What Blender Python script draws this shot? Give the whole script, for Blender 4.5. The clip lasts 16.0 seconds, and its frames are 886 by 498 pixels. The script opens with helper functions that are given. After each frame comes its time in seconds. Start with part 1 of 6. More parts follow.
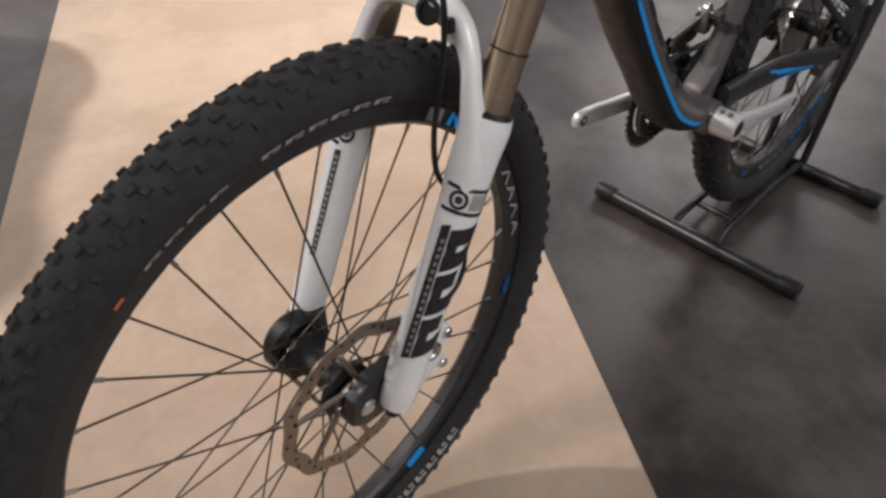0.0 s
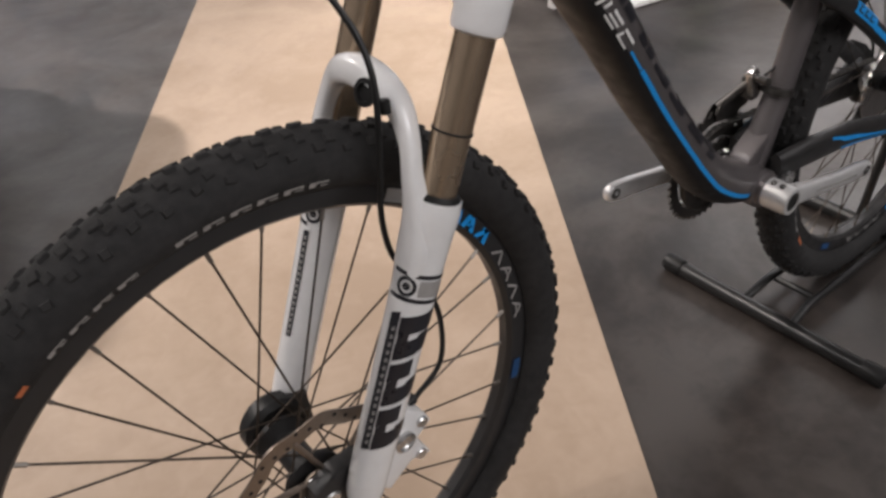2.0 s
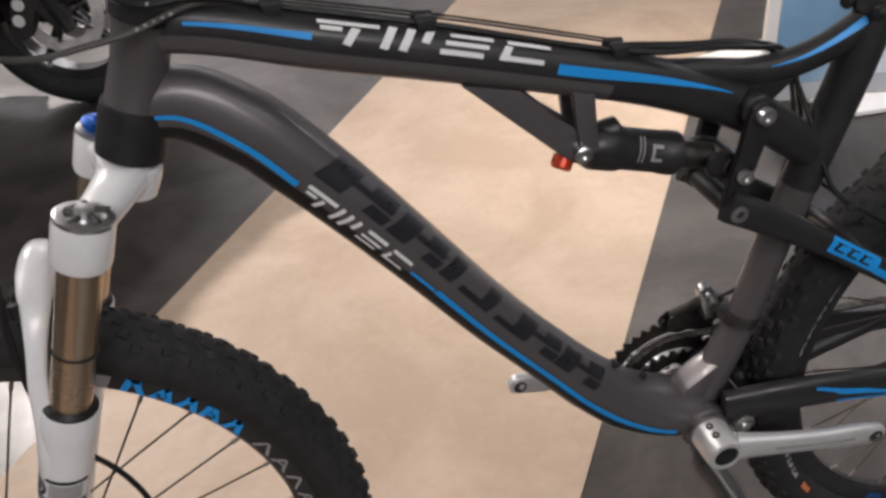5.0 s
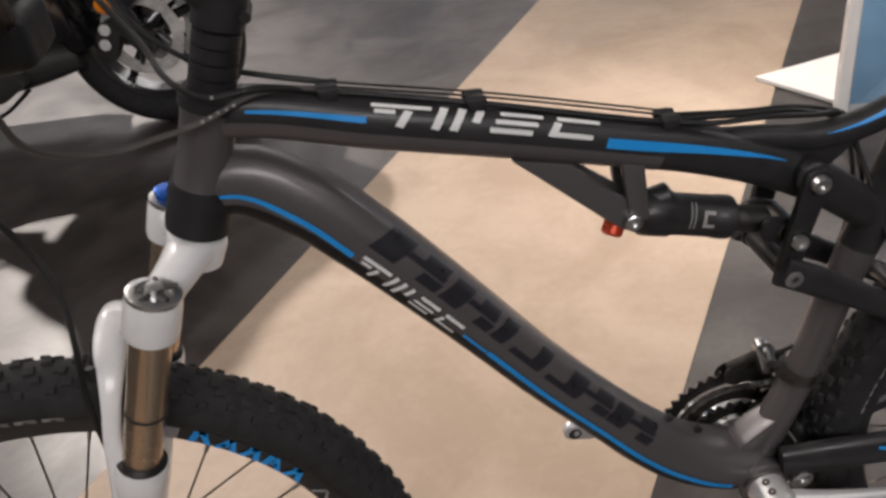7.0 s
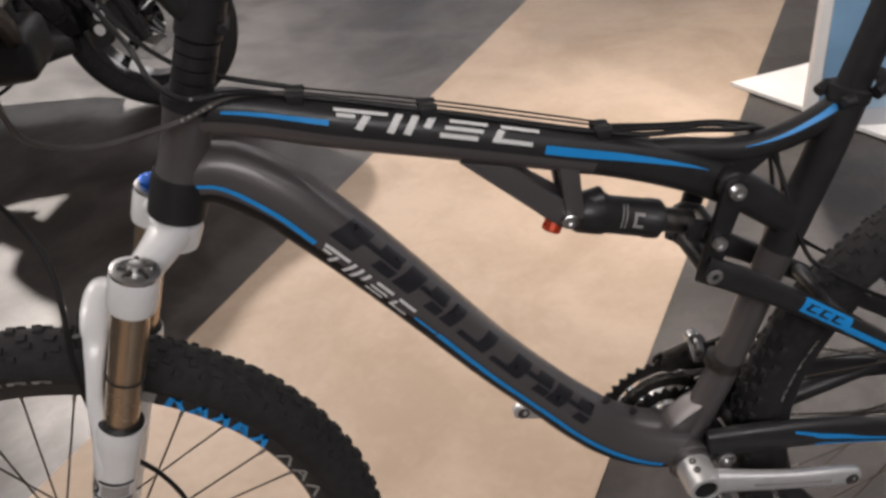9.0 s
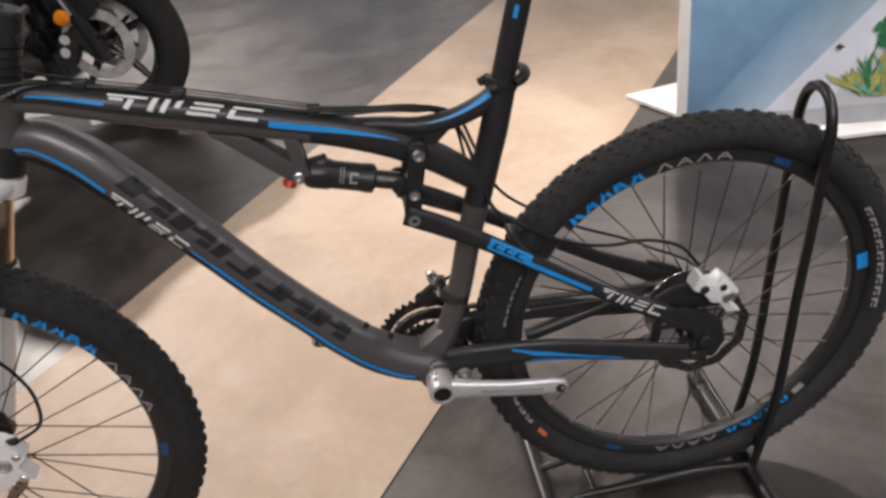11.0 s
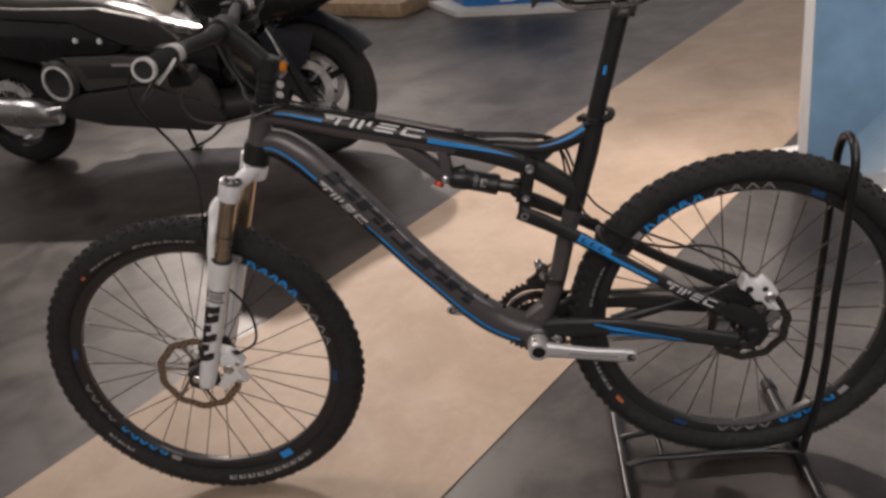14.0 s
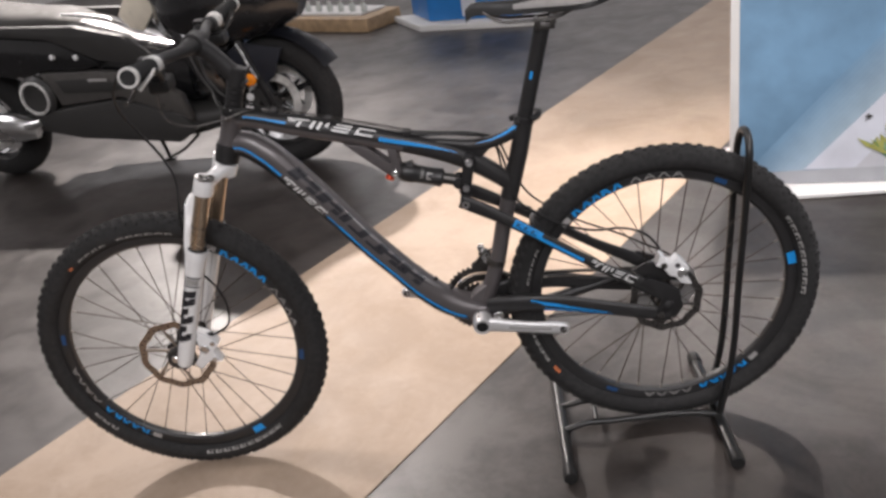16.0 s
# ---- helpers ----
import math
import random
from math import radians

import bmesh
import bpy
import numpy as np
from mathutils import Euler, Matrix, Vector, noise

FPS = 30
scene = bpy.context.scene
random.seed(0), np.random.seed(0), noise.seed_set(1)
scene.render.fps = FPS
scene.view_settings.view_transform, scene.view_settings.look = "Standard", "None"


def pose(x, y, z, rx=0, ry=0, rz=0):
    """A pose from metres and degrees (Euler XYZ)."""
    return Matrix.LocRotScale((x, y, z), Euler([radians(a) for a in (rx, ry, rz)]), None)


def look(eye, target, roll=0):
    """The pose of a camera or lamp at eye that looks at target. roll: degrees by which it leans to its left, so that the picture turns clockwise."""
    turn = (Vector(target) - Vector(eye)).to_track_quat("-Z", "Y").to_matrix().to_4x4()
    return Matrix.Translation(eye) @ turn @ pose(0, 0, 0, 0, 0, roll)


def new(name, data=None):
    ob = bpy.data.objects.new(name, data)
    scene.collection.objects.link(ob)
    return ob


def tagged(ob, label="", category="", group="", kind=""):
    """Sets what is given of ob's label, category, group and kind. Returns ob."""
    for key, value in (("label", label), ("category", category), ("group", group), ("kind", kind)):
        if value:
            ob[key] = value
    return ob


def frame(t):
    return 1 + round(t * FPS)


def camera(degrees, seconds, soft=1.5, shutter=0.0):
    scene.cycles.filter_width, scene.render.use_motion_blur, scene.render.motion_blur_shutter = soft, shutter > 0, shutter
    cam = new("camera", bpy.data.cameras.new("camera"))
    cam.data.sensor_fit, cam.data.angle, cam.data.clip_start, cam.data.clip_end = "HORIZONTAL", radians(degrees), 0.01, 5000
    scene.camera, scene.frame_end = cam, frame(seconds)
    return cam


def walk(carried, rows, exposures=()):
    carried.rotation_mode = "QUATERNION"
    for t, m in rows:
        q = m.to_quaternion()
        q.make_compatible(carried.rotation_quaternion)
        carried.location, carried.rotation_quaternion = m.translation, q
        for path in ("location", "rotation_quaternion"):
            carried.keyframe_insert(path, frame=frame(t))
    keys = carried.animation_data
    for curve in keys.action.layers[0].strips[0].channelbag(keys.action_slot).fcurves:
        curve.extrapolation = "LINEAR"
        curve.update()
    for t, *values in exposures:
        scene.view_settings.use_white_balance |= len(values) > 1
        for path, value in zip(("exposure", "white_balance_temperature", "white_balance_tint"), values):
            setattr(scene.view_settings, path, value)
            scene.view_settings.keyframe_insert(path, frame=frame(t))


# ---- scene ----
cam = camera(56.2, 16.0, soft=3.0)
PATH = [
    (0, (-0.338, -0.453, 1.005), (0.794, 0.55, -0.303), 2.6),
    (0.5, (-0.368, -0.534, 1.015), (0.689, 0.626, -0.225), -0.0),
    (1, (-0.372, -0.606, 1.003), (0.63, 0.627, -0.211), -1.9),
    (1.5, (-0.309, -0.558, 0.979), (0.661, 0.708, -0.228), -3.1),
    (2, (-0.193, -0.528, 0.997), (0.76, 0.764, -0.196), -4.2),
    (2.5, (-0.086, -0.513, 1.007), (0.652, 0.925, -0.171), -4.6),
    (3, (-0.02, -0.52, 1.039), (0.621, 0.991, -0.103), -3.6),
    (3.5, (0.022, -0.562, 1.047), (0.568, 0.999, -0.077), -3.4),
    (4, (0.097, -0.625, 1.069), (0.542, 0.961, -0.065), -4.1),
    (4.5, (0.232, -0.617, 1.088), (0.575, 1.001, -0.037), -4.9),
    (5, (0.342, -0.608, 1.068), (0.65, 1.019, -0.053), -6.6),
    (7.5, (0.369, -0.592, 1.139), (0.463, 1.082, 0.05), -9.2),
    (8, (0.33, -0.579, 1.145), (0.395, 1.108, 0.066), -8.8),
    (8.5, (0.362, -0.6, 1.143), (0.466, 1.072, 0.045), -8.45),
    (9, (0.397, -0.671, 1.165), (0.553, 0.979, 0.039), -7.3),
    (9.5, (0.467, -0.75, 1.181), (0.571, 0.912, 0.067), -8.6),
    (10, (0.586, -0.838, 1.179), (0.699, 0.82, 0.061), -8.4),
    (12.5, (0.737, -1.265, 1.264), (0.85, 0.475, 0.285), -7.3),
    (13, (0.771, -1.341, 1.264), (0.719, 0.402, 0.284), -8.2),
    (13.5, (0.773, -1.405, 1.309), (0.52, 0.347, 0.377), -10.3),
    (14, (0.757, -1.457, 1.314), (0.512, 0.312, 0.413), -9.3),
    (14.5, (0.733, -1.512, 1.32), (0.608, 0.256, 0.393), -8.9),
    (15, (0.731, -1.61, 1.333), (0.641, 0.165, 0.414), -9.3),
    (15.5, (0.763, -1.643, 1.34), (0.666, 0.145, 0.449), -9.0),
    (16, (0.826, -1.663, 1.346), (0.643, 0.123, 0.466), -9.4),
]
# the film's own exposure drifts
EXPOSURES = [(0, 0.31, 6450, 10), (1.5, 0.23, 6500, 10), (3, 0.05, 6550, 10), (4.5, 0.31, 6400, 10), (5, 0.23, 6450, 10), (8, 0.09, 6600, 10), (10, 0.15, 6600, 10), (12.5, 0.57, 6500, 10), (13.5, -0.05, 6850, 13), (14.5, -0.13, 6900, 14), (15.5, 0.19, 6600, 12), (16, 0.53, 6450, 11)]
walk(cam, [(t, look(eye, target, roll)) for t, eye, target, roll in PATH], EXPOSURES)

# ---------------------------------------------------------------- light
world = bpy.data.worlds.new("hall_air")
scene.world = world
world.use_nodes = True
world.node_tree.nodes["Background"].inputs[0].default_value = (0.9, 0.95, 1.0, 1)
world.node_tree.nodes["Background"].inputs[1].default_value = 0.30


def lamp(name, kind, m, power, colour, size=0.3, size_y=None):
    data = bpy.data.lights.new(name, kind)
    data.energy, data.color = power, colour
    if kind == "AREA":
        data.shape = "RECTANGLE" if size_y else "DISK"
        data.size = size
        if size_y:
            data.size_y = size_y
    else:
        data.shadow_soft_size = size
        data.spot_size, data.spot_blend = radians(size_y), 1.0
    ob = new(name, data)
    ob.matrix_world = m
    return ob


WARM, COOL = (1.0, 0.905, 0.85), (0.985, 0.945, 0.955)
# unseen spots, placed from the shadows of the front wheel and frame
lamp("unseen_spot", "SPOT", look((-2.0, 1.35, 4.1), (1.10, 0.72, 0)), 190, WARM, 0.05, 36)
lamp("unseen_spot", "SPOT", look((-1.45, 1.65, 4.1), (1.30, 0.66, 0)), 190, WARM, 0.05, 36)
# two spots added to brighten the right-hand floor and the printed panel
lamp("unseen_spot", "SPOT", look((2.2, 2.7, 4.1), (1.95, 1.2, 0)), 560, WARM, 0.06, 38)
lamp("unseen_spot", "SPOT", look((2.9, -1.3, 4.2), (2.1, 1.05, 0.45)), 460, COOL, 0.10, 46)
# unseen spot behind the scooter, placed from the scooter's shadow
lamp("unseen_spot", "SPOT", look((-1.96, 5.65, 4.45), (-0.5, 2.2, 0)), 1880, WARM, 0.06, 43)
# unseen soft panels, added to fill the shade and put sheen on the floor
lamp("fill_panel", "AREA", look((3.9, -2.1, 4.4), (2.9, 0.8, 0.2)), 34, COOL, 3.0, 2.2)
lamp("fill_panel", "AREA", look((7.4, 2.7, 4.4), (3.0, 1.3, 0)), 130, COOL, 2.6, 3.0)
lamp("fill_panel", "AREA", look((0.8, -4.4, 3.6), (0.6, 0.0, 0.6)), 120, COOL, 3.6, 1.6)
lamp("fill_panel", "AREA", look((-3.6, 1.6, 4.4), (-1.6, 1.4, 0)), 100, COOL, 3.0, 2.2)
lamp("fill_panel", "AREA", look((0.5, 9.0, 4.5), (0.5, 8.2, 0)), 240, COOL, 11.0, 2.0)

# ---------------------------------------------------------------- materials


def material(name, colour, rough=0.5, metal=0.0, vary=0.12, scale=30.0, bump=0.0, bump_scale=200.0, coat=0.0, coarse=0.0, coarse_scale=3.0, rvary=0.1, spec=0.5):
    """A painted, metal or rubber surface: two scales of colour change, uneven gloss, fine relief."""
    mat = bpy.data.materials.new(name)
    mat.use_nodes = True
    nt = mat.node_tree
    n, l = nt.nodes, nt.links
    bsdf = n["Principled BSDF"]
    bsdf.inputs["Metallic"].default_value = metal
    bsdf.inputs["Coat Weight"].default_value = coat
    bsdf.inputs["Specular IOR Level"].default_value = spec
    bsdf.inputs["Coat Roughness"].default_value = 0.12
    co = n.new("ShaderNodeTexCoord")
    fine = n.new("ShaderNodeTexNoise")
    fine.inputs["Scale"].default_value, fine.inputs["Detail"].default_value = scale, 6
    l.new(co.outputs["Object"], fine.inputs["Vector"])
    big = n.new("ShaderNodeTexNoise")
    big.inputs["Scale"].default_value, big.inputs["Detail"].default_value = coarse_scale, 5
    l.new(co.outputs["Object"], big.inputs["Vector"])
    ramp = n.new("ShaderNodeMapRange")
    ramp.inputs["From Min"].default_value, ramp.inputs["From Max"].default_value = 0.3, 0.7
    ramp.inputs["To Min"].default_value, ramp.inputs["To Max"].default_value = 1 - vary, 1 + vary
    l.new(fine.outputs["Fac"], ramp.inputs["Value"])
    ramp2 = n.new("ShaderNodeMapRange")
    ramp2.inputs["From Min"].default_value, ramp2.inputs["From Max"].default_value = 0.3, 0.7
    ramp2.inputs["To Min"].default_value, ramp2.inputs["To Max"].default_value = 1 - coarse, 1 + coarse
    l.new(big.outputs["Fac"], ramp2.inputs["Value"])
    mul = n.new("ShaderNodeMath")
    mul.operation = "MULTIPLY"
    l.new(ramp.outputs[0], mul.inputs[0])
    l.new(ramp2.outputs[0], mul.inputs[1])
    mix = n.new("ShaderNodeVectorMath")
    mix.operation = "SCALE"
    mix.inputs[0].default_value = colour
    l.new(mul.outputs[0], mix.inputs["Scale"])
    l.new(mix.outputs[0], bsdf.inputs["Base Color"])
    rr = n.new("ShaderNodeMapRange")
    rr.inputs["From Min"].default_value, rr.inputs["From Max"].default_value = 0.3, 0.7
    rr.inputs["To Min"].default_value, rr.inputs["To Max"].default_value = max(0.03, rough - rvary), min(1.0, rough + rvary)
    l.new(big.outputs["Fac"] if coarse else fine.outputs["Fac"], rr.inputs["Value"])
    l.new(rr.outputs[0], bsdf.inputs["Roughness"])
    if bump:
        tex = n.new("ShaderNodeTexNoise")
        tex.inputs["Scale"].default_value, tex.inputs["Detail"].default_value = bump_scale, 4
        l.new(co.outputs["Object"], tex.inputs["Vector"])
        bm_ = n.new("ShaderNodeBump")
        bm_.inputs["Strength"].default_value, bm_.inputs["Distance"].default_value = bump, 0.002
        l.new(tex.outputs["Fac"], bm_.inputs["Height"])
        l.new(bm_.outputs[0], bsdf.inputs["Normal"])
    return mat


def floor_material(name, dark, light, rough, stain, gloss):
    """Printed vinyl flooring: cloudy print, scuffs, a half-gloss wear layer."""
    mat = bpy.data.materials.new(name)
    mat.use_nodes = True
    nt = mat.node_tree
    n, l = nt.nodes, nt.links
    bsdf = n["Principled BSDF"]
    co = n.new("ShaderNodeTexCoord")
    a = n.new("ShaderNodeTexNoise")
    a.inputs["Scale"].default_value, a.inputs["Detail"].default_value, a.inputs["Roughness"].default_value = 2.6, 7, 0.6
    a.inputs["Distortion"].default_value = 0.6
    l.new(co.outputs["Object"], a.inputs["Vector"])
    b = n.new("ShaderNodeTexNoise")
    b.inputs["Scale"].default_value, b.inputs["Detail"].default_value, b.inputs["Distortion"].default_value = 7.0, 5, 0.6
    l.new(co.outputs["Object"], b.inputs["Vector"])
    mix = n.new("ShaderNodeMath")
    mix.operation = "MULTIPLY_ADD"
    mix.inputs[1].default_value, mix.inputs[2].default_value = stain, 0.0
    l.new(b.outputs["Fac"], mix.inputs[0])
    add = n.new("ShaderNodeMath")
    add.operation = "ADD"
    l.new(a.outputs["Fac"], add.inputs[0])
    l.new(mix.outputs[0], add.inputs[1])
    c = n.new("ShaderNodeTexNoise")
    c.inputs["Scale"].default_value, c.inputs["Detail"].default_value, c.inputs["Distortion"].default_value = 26.0, 5, 1.4
    l.new(co.outputs["Object"], c.inputs["Vector"])
    fine = n.new("ShaderNodeMath")
    fine.operation = "MULTIPLY_ADD"
    fine.inputs[1].default_value, fine.inputs[2].default_value = stain * 0.8, -stain * 0.4
    l.new(c.outputs["Fac"], fine.inputs[0])
    sum_ = n.new("ShaderNodeMath")
    sum_.operation = "ADD"
    l.new(add.outputs[0], sum_.inputs[0])
    l.new(fine.outputs[0], sum_.inputs[1])
    ramp = n.new("ShaderNodeValToRGB")
    ramp.color_ramp.elements[0].position, ramp.color_ramp.elements[0].color = 0.37 + stain / 2, (*dark, 1)
    ramp.color_ramp.elements[1].position, ramp.color_ramp.elements[1].color = 0.64 + stain / 2, (*light, 1)
    l.new(sum_.outputs[0], ramp.inputs["Fac"])
    l.new(ramp.outputs["Color"], bsdf.inputs["Base Color"])
    rr = n.new("ShaderNodeMapRange")
    rr.inputs["From Min"].default_value, rr.inputs["From Max"].default_value = 0.3, 0.7
    rr.inputs["To Min"].default_value, rr.inputs["To Max"].default_value = rough - 0.06, rough + 0.08
    l.new(b.outputs["Fac"], rr.inputs["Value"])
    l.new(rr.outputs[0], bsdf.inputs["Roughness"])
    g = n.new("ShaderNodeTexNoise")
    g.inputs["Scale"].default_value, g.inputs["Detail"].default_value = 350, 3
    l.new(co.outputs["Object"], g.inputs["Vector"])
    bp = n.new("ShaderNodeBump")
    bp.inputs["Strength"].default_value, bp.inputs["Distance"].default_value = 0.12, 0.001
    l.new(g.outputs["Fac"], bp.inputs["Height"])
    sh = n.new("ShaderNodeMapRange")  # the wear layer is scuffed dull in places
    sh.inputs["From Min"].default_value, sh.inputs["From Max"].default_value = 0.38, 0.62
    sh.inputs["To Min"].default_value, sh.inputs["To Max"].default_value = gloss * 0.65, gloss * 1.15
    l.new(a.outputs["Fac"], sh.inputs["Value"])
    l.new(sh.outputs[0], bsdf.inputs["Specular IOR Level"])
    wave = n.new("ShaderNodeTexNoise")
    wave.inputs["Scale"].default_value, wave.inputs["Detail"].default_value = 5.0, 2
    l.new(co.outputs["Object"], wave.inputs["Vector"])
    bp2 = n.new("ShaderNodeBump")
    bp2.inputs["Strength"].default_value, bp2.inputs["Distance"].default_value = 0.02, 0.004
    l.new(wave.outputs["Fac"], bp2.inputs["Height"])
    l.new(bp.outputs[0], bp2.inputs["Normal"])
    l.new(bp2.outputs[0], bsdf.inputs["Normal"])
    return mat


FLOOR_DARK = floor_material("dark_vinyl", (0.0205, 0.0160, 0.0137), (0.0415, 0.0333, 0.0290), 0.42, 0.66, 0.85)
FLOOR_BEIGE = floor_material("beige_vinyl", (0.352, 0.267, 0.198), (0.424, 0.328, 0.250), 0.54, 0.35, 0.32)
ANTHRACITE = material("anthracite_satin_paint", (0.112, 0.102, 0.104), 0.40, 0.40, 0.06, 400, 0.02, 900, coat=0.25)
BLACK_PAINT = material("black_paint", (0.021, 0.0205, 0.021), 0.42, 0.0, 0.1, 60, coat=0.1, spec=0.4)
BLACK_MATT = material("black_anodised", (0.019, 0.0185, 0.019), 0.5, 0, 0.15, 80, spec=0.28)
BLUE = material("blue_print", (0.010, 0.29, 0.74), 0.4, 0, 0.05, 80)
BLUE_DULL = material("dull_blue_print", (0.012, 0.06, 0.17), 0.45, 0, 0.1, 80)
WHITE_PRINT = material("white_print", (0.75, 0.75, 0.74), 0.45, 0, 0.05, 90)
GREY_PRINT = material("grey_print", (0.32, 0.31, 0.30), 0.5, 0, 0.1, 90)
NAVY_PRINT = material("dark_print", (0.016, 0.016, 0.021), 0.35, 0, 0.05, 90)
WHITE_PAINT = material("white_gloss_paint", (0.77, 0.77, 0.77), 0.25, 0, 0.03, 60, coat=0.5, coarse=0.03)
KASHIMA = material("gold_coated_tube", (0.53, 0.41, 0.295), 0.26, 0.90, 0.01, 14, rvary=0.02)
SILVER = material("polished_aluminium", (0.62, 0.62, 0.62), 0.28, 1.0, 0.06, 90, coarse=0.08)
CRANK_SILVER = material("satin_silver_crank", (0.68, 0.68, 0.68), 0.42, 0.55, 0.05, 90, coarse=0.05)
NIPPLE = material("dull_nipple_brass", (0.20, 0.18, 0.16), 0.45, 0.7, 0.1, 90)
DISC_SILVER = material("ground_disc_steel", (0.72, 0.71, 0.69), 0.42, 0.4, 0.2, 40, coarse=0.2, coarse_scale=14)
STEEL = material("brushed_steel", (0.31, 0.26, 0.22), 0.38, 1.0, 0.1, 150)
DARK_STEEL = material("dark_steel", (0.10, 0.095, 0.09), 0.4, 0.9, 0.25, 120)
SPOKE_STEEL = material("bronze_dark_spoke", (0.062, 0.049, 0.039), 0.45, 0.7, 0.1, 120)
RUBBER = material("tyre_rubber", (0.0225, 0.0220, 0.0222), 0.80, 0, 0.25, 90, 0.35, 500, coarse=0.25, coarse_scale=9, spec=0.30)
KNOB_RUBBER = material("tread_rubber", (0.0245, 0.0238, 0.0238), 0.82, 0, 0.3, 120, 0.3, 500, coarse=0.3, coarse_scale=12, spec=0.30)
GRIP_RUBBER = material("grip_rubber", (0.014, 0.015, 0.015), 0.75, 0, 0.2, 120, 0.5, 700, spec=0.42)
PLASTIC = material("black_plastic", (0.012, 0.012, 0.012), 0.45, 0, 0.15, 60, 0.1, 600, spec=0.3)
STAND_PAINT = material("black_gloss_tube", (0.010, 0.010, 0.010), 0.34, 0, 0.1, 50, rvary=0.02)
RED_PLASTIC = material("red_anodised", (0.55, 0.06, 0.02), 0.3, 0.4, 0.05, 90)
BLUE_ANO = material("blue_anodised", (0.02, 0.13, 0.55), 0.28, 0.7, 0.05, 90)
CABLE = material("cable_sheath", (0.006, 0.006, 0.006), 0.5, 0, 0.1, 60, spec=0.42)
GREY_CABLE = material("grey_cable_sheath", (0.065, 0.060, 0.057), 0.4, 0, 0.1, 60)
SADDLE_SKIN = material("saddle_cover", (0.018, 0.018, 0.018), 0.5, 0, 0.2, 80, 0.3, 500)
SADDLE_GREY = material("saddle_grey_panel", (0.30, 0.29, 0.28), 0.5, 0, 0.1, 80, 0.3, 500)
ORANGE = material("orange_mark", (0.55, 0.16, 0.06), 0.5, 0, 0.1, 60)
SCOOTER_BLACK = material("scooter_gloss_black", (0.010, 0.010, 0.011), 0.2, 0, 0.1, 20, coat=0.6)
SCOOTER_GREY = material("scooter_dark_grey", (0.032, 0.031, 0.030), 0.55, 0.0, 0.1, 30, spec=0.35)
SCOOTER_MID = material("scooter_satin_grey", (0.085, 0.080, 0.076), 0.36, 0.3, 0.1, 30, coat=0.2)
SEAT_GREY = material("scooter_seat_cover", (0.045, 0.042, 0.038), 0.7, 0, 0.1, 30)
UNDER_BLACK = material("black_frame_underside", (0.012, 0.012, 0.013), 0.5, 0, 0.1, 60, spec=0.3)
SCOOTER_NAVY = material("scooter_navy_plastic", (0.018, 0.02, 0.028), 0.4, 0, 0.1, 30)
CREAM = material("cream_panel", (0.62, 0.57, 0.47), 0.35, 0, 0.06, 20)
AMBER = material("amber_lens", (0.85, 0.25, 0.01), 0.2, 0, 0.05, 40)
BOARD_WHITE = material("white_board", (0.72, 0.71, 0.69), 0.45, 0, 0.03, 12, coarse=0.03)
BOARD_GREY = material("pale_grey_print", (0.47, 0.48, 0.51), 0.5, 0, 0.08, 9, coarse=0.1)
SKY_PRINT = material("blue_sky_print", (0.145, 0.265, 0.395), 0.5, 0, 0.18, 5, coarse=0.22, coarse_scale=2.2)
GROUND_PRINT = material("grey_ground_print", (0.36, 0.37, 0.39), 0.5, 0, 0.08, 9, coarse=0.1)
HAZE_PRINT = material("pale_sky_print", (0.58, 0.60, 0.66), 0.5, 0, 0.08, 6, coarse=0.1)
LEAF_GREEN = material("green_print", (0.03, 0.16, 0.07), 0.5, 0, 0.4, 30)
LEAF_YELLOW = material("yellow_green_print", (0.33, 0.33, 0.09), 0.5, 0, 0.35, 30)
LEAF_TEAL = material("teal_print", (0.10, 0.28, 0.24), 0.5, 0, 0.3, 30)
WOOD = material("pale_wood", (0.42, 0.29, 0.17), 0.55, 0, 0.2, 18, 0.1, 90, coarse=0.15)
BOX_BLUE = material("bright_blue_card", (0.02, 0.17, 0.48), 0.4, 0, 0.1, 10)
WALL_PAINT = material("hall_wall_paint", (0.70, 0.69, 0.68), 0.8, 0, 0.05, 8)
CEILING_PAINT = material("hall_ceiling_paint", (0.66, 0.66, 0.66), 0.8, 0, 0.05, 8)

# ---------------------------------------------------------------- mesh tools


def obj_of(name, bm, mat, smooth=True):
    mesh = bpy.data.meshes.new(name)
    bmesh.ops.recalc_face_normals(bm, faces=bm.faces)
    bm.to_mesh(mesh)
    bm.free()
    mesh.materials.append(mat)
    if smooth:
        mesh.polygons.foreach_set("use_smooth", [True] * len(mesh.polygons))
        mesh.set_sharp_from_angle(angle=radians(38))
    return new(name, mesh)


def part(name, bm, mat, parent, label=""):
    """One mesh, in world coordinates, as a part of a thing or of another part."""
    ob = obj_of(name, bm, mat)
    ob.parent = parent
    ob.matrix_parent_inverse = Matrix.Translation(-parent.location) if parent.type == "EMPTY" else Matrix()
    return tagged(ob, label)


def thing(name, base, label, category, group=""):
    ob = new(name)
    ob.location = base
    ob.empty_display_size = 0.1
    return tagged(ob, label, category, group)


def structure(name, bm, mat, label=""):
    return tagged(obj_of(name, bm, mat), label, "", "", "structure")


